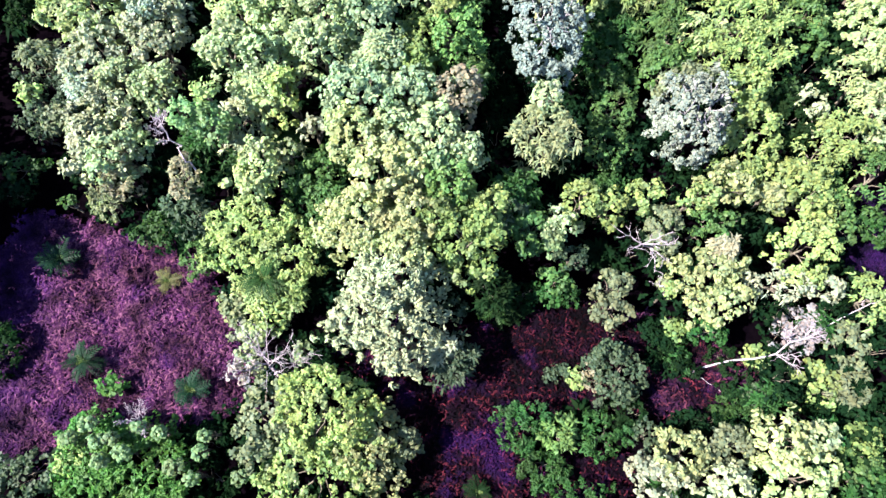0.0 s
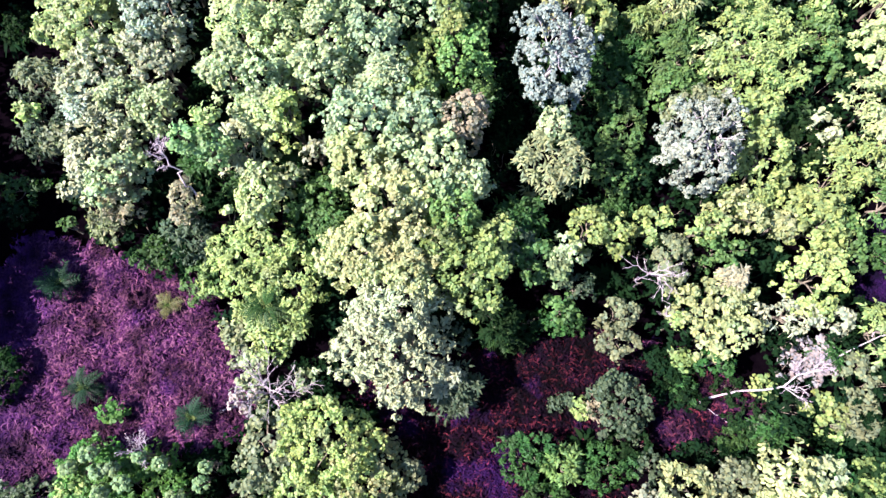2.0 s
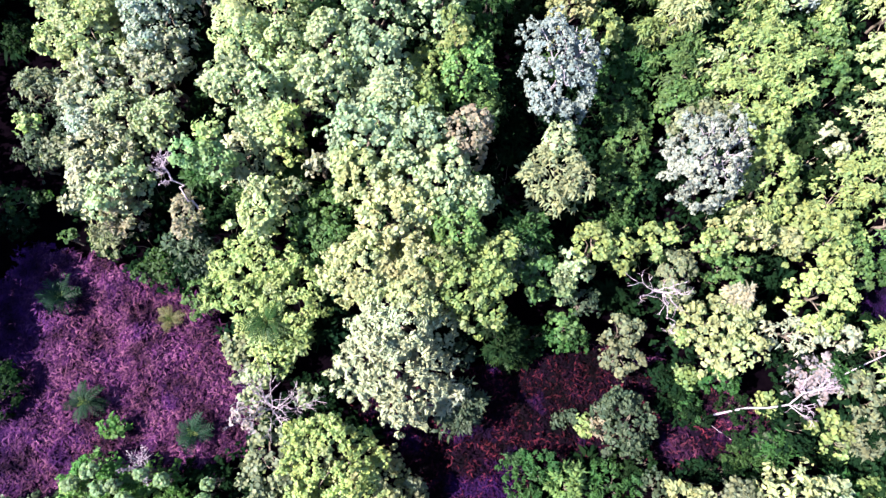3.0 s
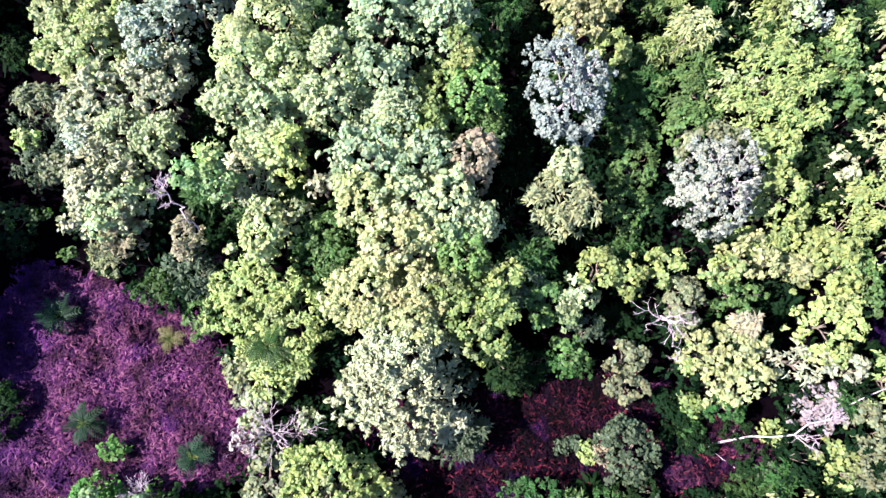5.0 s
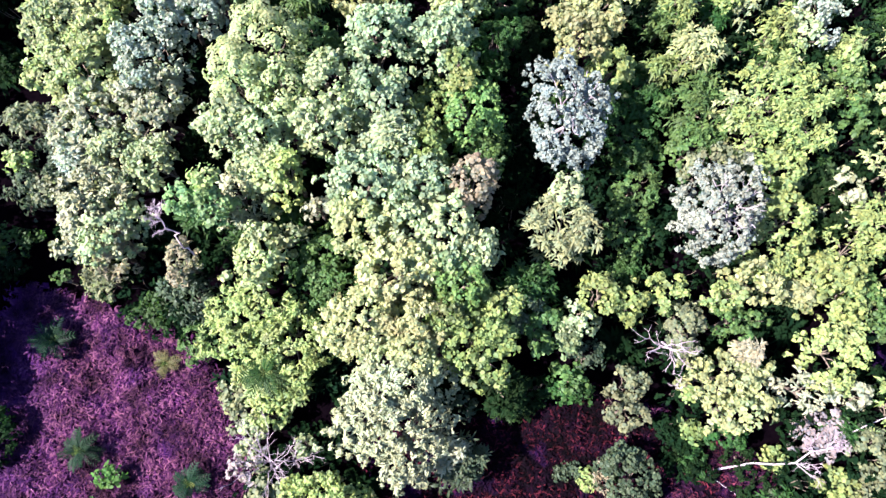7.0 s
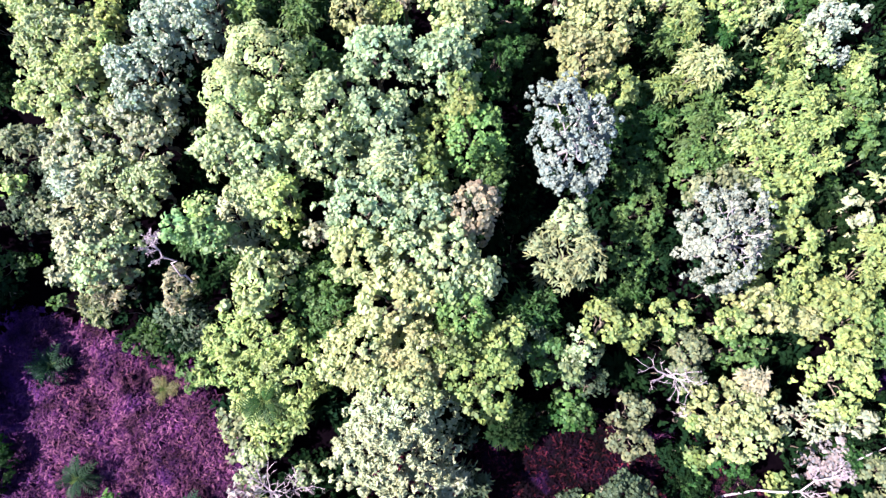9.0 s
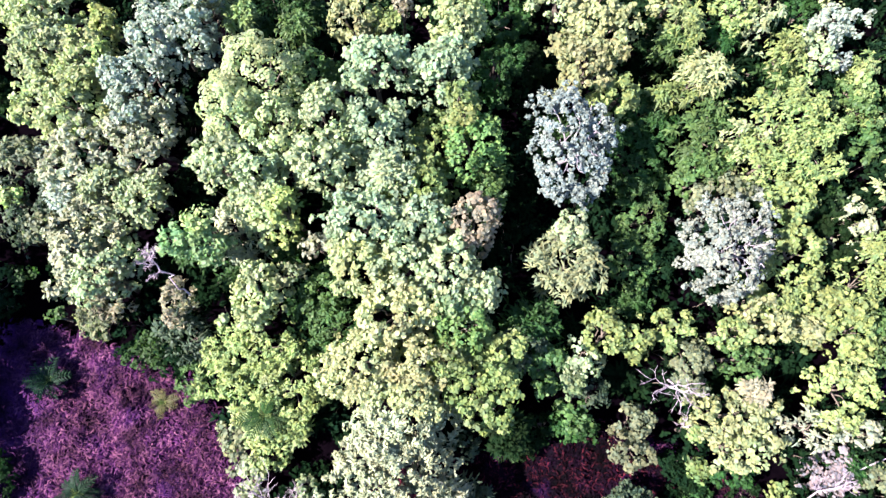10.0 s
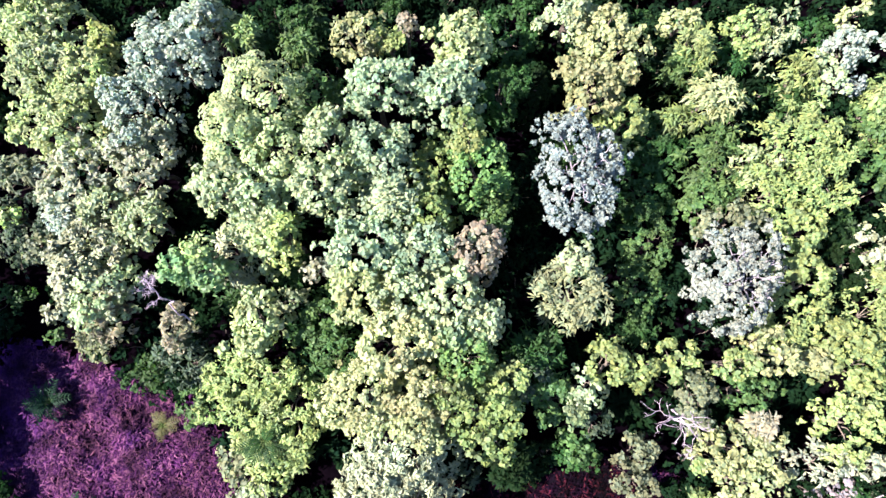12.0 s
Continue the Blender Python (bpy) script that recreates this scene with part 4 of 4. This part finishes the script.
tree("mint", "lump", -17.90, -1.60, 4.8, 0.52, 0.42)
tree("mint", "lump", -14.94, -4.60, 4.8, 0.63, 0.51)
tree("mint", "lump", -25.61, -3.60, 4.8, 0.63, 0.51)
tree("mint", "lump", -28.47, -2.02, 4.4, 0.59, 0.47)
snag(30.69, 7.38, 2.6, (4.12, 2.25, 3.6), 0.6, 2, 0.06, "thin bleached bare branch reaching out of the bushes", 0.6, 1, 0.06)

# the eastern rows, past the first ones
tree("lemon", "broad", 39.00, 35.49, 6.5, 2.63, 4.04)
tree("lemon", "big", 40.48, 41.49, 6.5, 2.83, 3.91)
tree("dark", "broad", 36.55, 36.19, 3.4, 1.79, 4.02)
tree("lemon", "big", 36.99, 30.06, 6, 2.46, 2.87, 0.8)
tree("lime", "big", 35.29, 24.71, 5.5, 2.63, 3.17, 0.8)
tree("green", "big", 37.31, 20.87, 5.5, 2.15, 3.25, 0.7)
tree("lime", "broad", 29.49, 20.45, 6, 2.45, 2.01, 0.7)
tree("ash", "broad", 32.87, 27.46, 5.2, 1.45, 2.37, 0.7)
tree("pale", "broad", 38.59, 27.25, 6, 1.99, 3.20)
tree("deep", "fine", 37.37, 16.86, 3, 1.63, 2.07)
tree("under", "fine", 34.29, 11.67, 2, 2.04, 2.30, 0.7)


# ---- understorey: shrubs in the gaps beneath the trees, shade put into their leaf colour ----
def between(at, share):
    """Which places lie in the gaps, not under the middle of a crown."""
    free = (at[:, 0] < 2.5) | (at[:, 0] > 13.0) | (at[:, 1] < 10.5) | (at[:, 1] > 15.5)
    for x, y, rx, ry in CROWNS:
        free &= ((at[:, 0] - x) / rx) ** 2 + ((at[:, 1] - y) / ry) ** 2 > share * share
    return free


def shrub(colour, style, height, radius, seed):
    rng = np.random.default_rng(seed)
    ob = thing("shrub", 0, 0, 0, f"{WORDS[colour]} understorey shrub, forest shade put into its leaf colour", "shrub", "understorey shrubs")
    rz = height * 0.5
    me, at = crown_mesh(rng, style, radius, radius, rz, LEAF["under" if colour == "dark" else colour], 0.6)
    part("crown", me, ob).location = (0, 0, height - rz)
    for t in at[:3]:
        part("stem", mesh_of("stem", *tube(crooked(rng, (0, 0, -0.2), t * 0.8 + np.array([0, 0, height - rz]), 4, 0.08), np.linspace(0.05, 0.02, 4), 4), BARK), ob)
    return ob


def understorey():
    rng = np.random.default_rng(77)
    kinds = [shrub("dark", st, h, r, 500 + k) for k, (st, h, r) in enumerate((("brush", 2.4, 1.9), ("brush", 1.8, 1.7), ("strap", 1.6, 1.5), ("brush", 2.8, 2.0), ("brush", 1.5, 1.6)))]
    gx, gy = np.meshgrid(np.arange(-45, 46, 3.6), np.arange(-8, 56, 3.6), indexing="ij")
    at = np.stack([gx.ravel(), gy.ravel()], 1) + rng.uniform(-1.3, 1.3, (gx.size, 2))
    free = ~(inside(at, WEST) | inside(at, MIDDLE) | inside(at, EAST)) & ((at[:, 0] > -33.5) | (at[:, 1] > 36))
    for poly in (WEST, MIDDLE, EAST):
        for a in np.linspace(0, 2 * np.pi, 8, endpoint=False):
            free &= ~inside(at + 1.3 * np.array([math.cos(a), math.sin(a)]), poly)
    free &= between(at, 0.62)
    for k, (x, y) in enumerate(rng.permutation(at[free])[:295]):
        m = pose(x, y, float(swell(x, y)), 0, 0, rng.uniform(0, 360)) @ Matrix.Scale(rng.uniform(0.95, 1.45), 4)
        if k < len(kinds):
            kinds[k].matrix_basis = m
        else:
            twin = copy_thing(kinds[k % len(kinds)], m)
            twin.matrix_basis = m


understorey()


def saplings():
    """Young slender trees that stand in the lanes between the tall ones."""
    rng = np.random.default_rng(78)
    kinds = []
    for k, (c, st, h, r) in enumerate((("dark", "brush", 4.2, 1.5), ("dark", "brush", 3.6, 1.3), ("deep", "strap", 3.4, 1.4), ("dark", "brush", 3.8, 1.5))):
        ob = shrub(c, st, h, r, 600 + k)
        ob.name = "sapling"
        kinds.append(tagged(ob, f"{WORDS[c]} young sapling between the tall trees", "sapling", "saplings"))
    at = rng.uniform((-42, -6), (42, 54), (170, 2))
    free = ~(inside(at, WEST) | inside(at, MIDDLE) | inside(at, EAST)) & ((at[:, 0] > -33.5) | (at[:, 1] > 36))
    for poly in (WEST, MIDDLE, EAST):
        for a in np.linspace(0, 2 * np.pi, 8, endpoint=False):
            free &= ~inside(at + 1.6 * np.array([math.cos(a), math.sin(a)]), poly)
    free &= between(at, 0.7)
    for k, (x, y) in enumerate(at[free]):
        m = pose(x, y, float(swell(x, y)), 0, 0, rng.uniform(0, 360)) @ Matrix.Scale(rng.uniform(0.8, 1.25), 4)
        if k < len(kinds):
            kinds[k].matrix_basis = m
        else:
            copy_thing(kinds[k % len(kinds)], m).matrix_basis = m


saplings()


def ferns():
    """Low ferns on the floor of the lanes, coloured near-black for the shade there."""
    rng = np.random.default_rng(79)
    kinds = []
    for k, (h, r) in enumerate(((0.9, 1.2), (0.7, 1.0), (1.1, 1.4))):
        ob = thing("fern", 0, 0, 0, "dark green ground fern, forest shade put into its leaf colour", "fern", "ground ferns")
        seat = np.random.default_rng(700 + k)
        a = seat.uniform(0, 2 * np.pi, 60)
        d = unit(np.stack([np.cos(a), np.sin(a), seat.uniform(0.2, 1.3, 60)], 1))
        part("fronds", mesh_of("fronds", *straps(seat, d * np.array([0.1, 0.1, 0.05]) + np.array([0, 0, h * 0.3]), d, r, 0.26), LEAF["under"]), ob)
        kinds.append(ob)
    at = rng.uniform((-44, -8), (45, 56), (420, 2))
    free = ~(inside(at, WEST) | inside(at, MIDDLE) | inside(at, EAST)) & ((at[:, 0] > -33.5) | (at[:, 1] > 36))
    free &= between(at, 0.62)
    for k, (x, y) in enumerate(at[free][:290]):
        m = pose(x, y, float(swell(x, y)), 0, 0, rng.uniform(0, 360)) @ Matrix.Scale(rng.uniform(0.9, 1.6), 4)
        if k < len(kinds):
            kinds[k].matrix_basis = m
        else:
            copy_thing(kinds[k % len(kinds)], m).matrix_basis = m


ferns()


# the tall trees along the clearing's western edge
for x, y, top in ((-47.0, 4.5, 10.5), (-47.0, 9.5, 11.0), (-46.5, 12.8, 12.0), (-47.0, 16.0, 12.0), (-47.0, 20.5, 12.0)):
    tree("green", "broad", x, y, top, 3.0, 3.2)


# ---- the forest beyond, on all sides ----
def around():
    rng = np.random.default_rng(5)
    kinds = [tree(c, "loose", 0, 0, h, r, r, 0.9, "surrounding forest") for c, h, r in (("pale", 11.5, 4.2), ("lime", 9, 3.6), ("green", 12, 4.4), ("sea", 10, 3.8), ("olive", 8.5, 3.4), ("ash", 12.5, 4.0))]
    spots = []
    for x in np.arange(-60, 61, 6.4):
        for y in np.arange(-26, 74, 6.4):
            p = np.array([x, y]) + rng.uniform(-2, 2, 2)
            if (-43 < p[0] < 43.5 and -9 < p[1] < 56) or inside(p[None], WEST)[0]:
                continue
            if p[0] < -40 and p[1] < 5:
                continue
            spots.append(p)
    for k, p in enumerate(spots):
        m = pose(p[0], p[1], 0, 0, 0, rng.uniform(0, 360)) @ Matrix.Scale(rng.uniform(0.85, 1.15) * (0.9 if p[0] < -42 and p[1] > 22 else 1.0), 4)
        if k < len(kinds):
            kinds[k].matrix_basis = m
        else:
            twin = copy_thing(kinds[int(rng.integers(len(kinds)))], m)
            twin.matrix_basis = m


around()


def far_woods():
    """The woods to the horizon: domes of large loose leaves, thinning outwards."""
    rng = np.random.default_rng(9)
    n = 900
    r, a = 76 + rng.random(n) ** 1.8 * 900, rng.uniform(0, 2 * np.pi, n)
    at = np.stack([r * np.cos(a), r * np.sin(a) + 22, rng.uniform(5, 9, n)], 1)
    d = unit(rng.normal(0, 1, (n, 30, 3)) + np.array([0, 0, 0.5]))
    size = (4.5 + r * 0.012)[:, None, None]
    place = at[:, None] + d * size * np.array([1, 1, 0.75])
    span = np.repeat(0.95 + r * 0.013, 30)[:, None]
    v, q = leaves(rng, place.reshape(-1, 3), d.reshape(-1, 3), span * 1.5, span, 0.2)
    tagged(new("far_woods", mesh_of("far_woods", v, q, LEAF["green"])), "far green woods reaching to the horizon", "woods", kind="stuff")


far_woods()
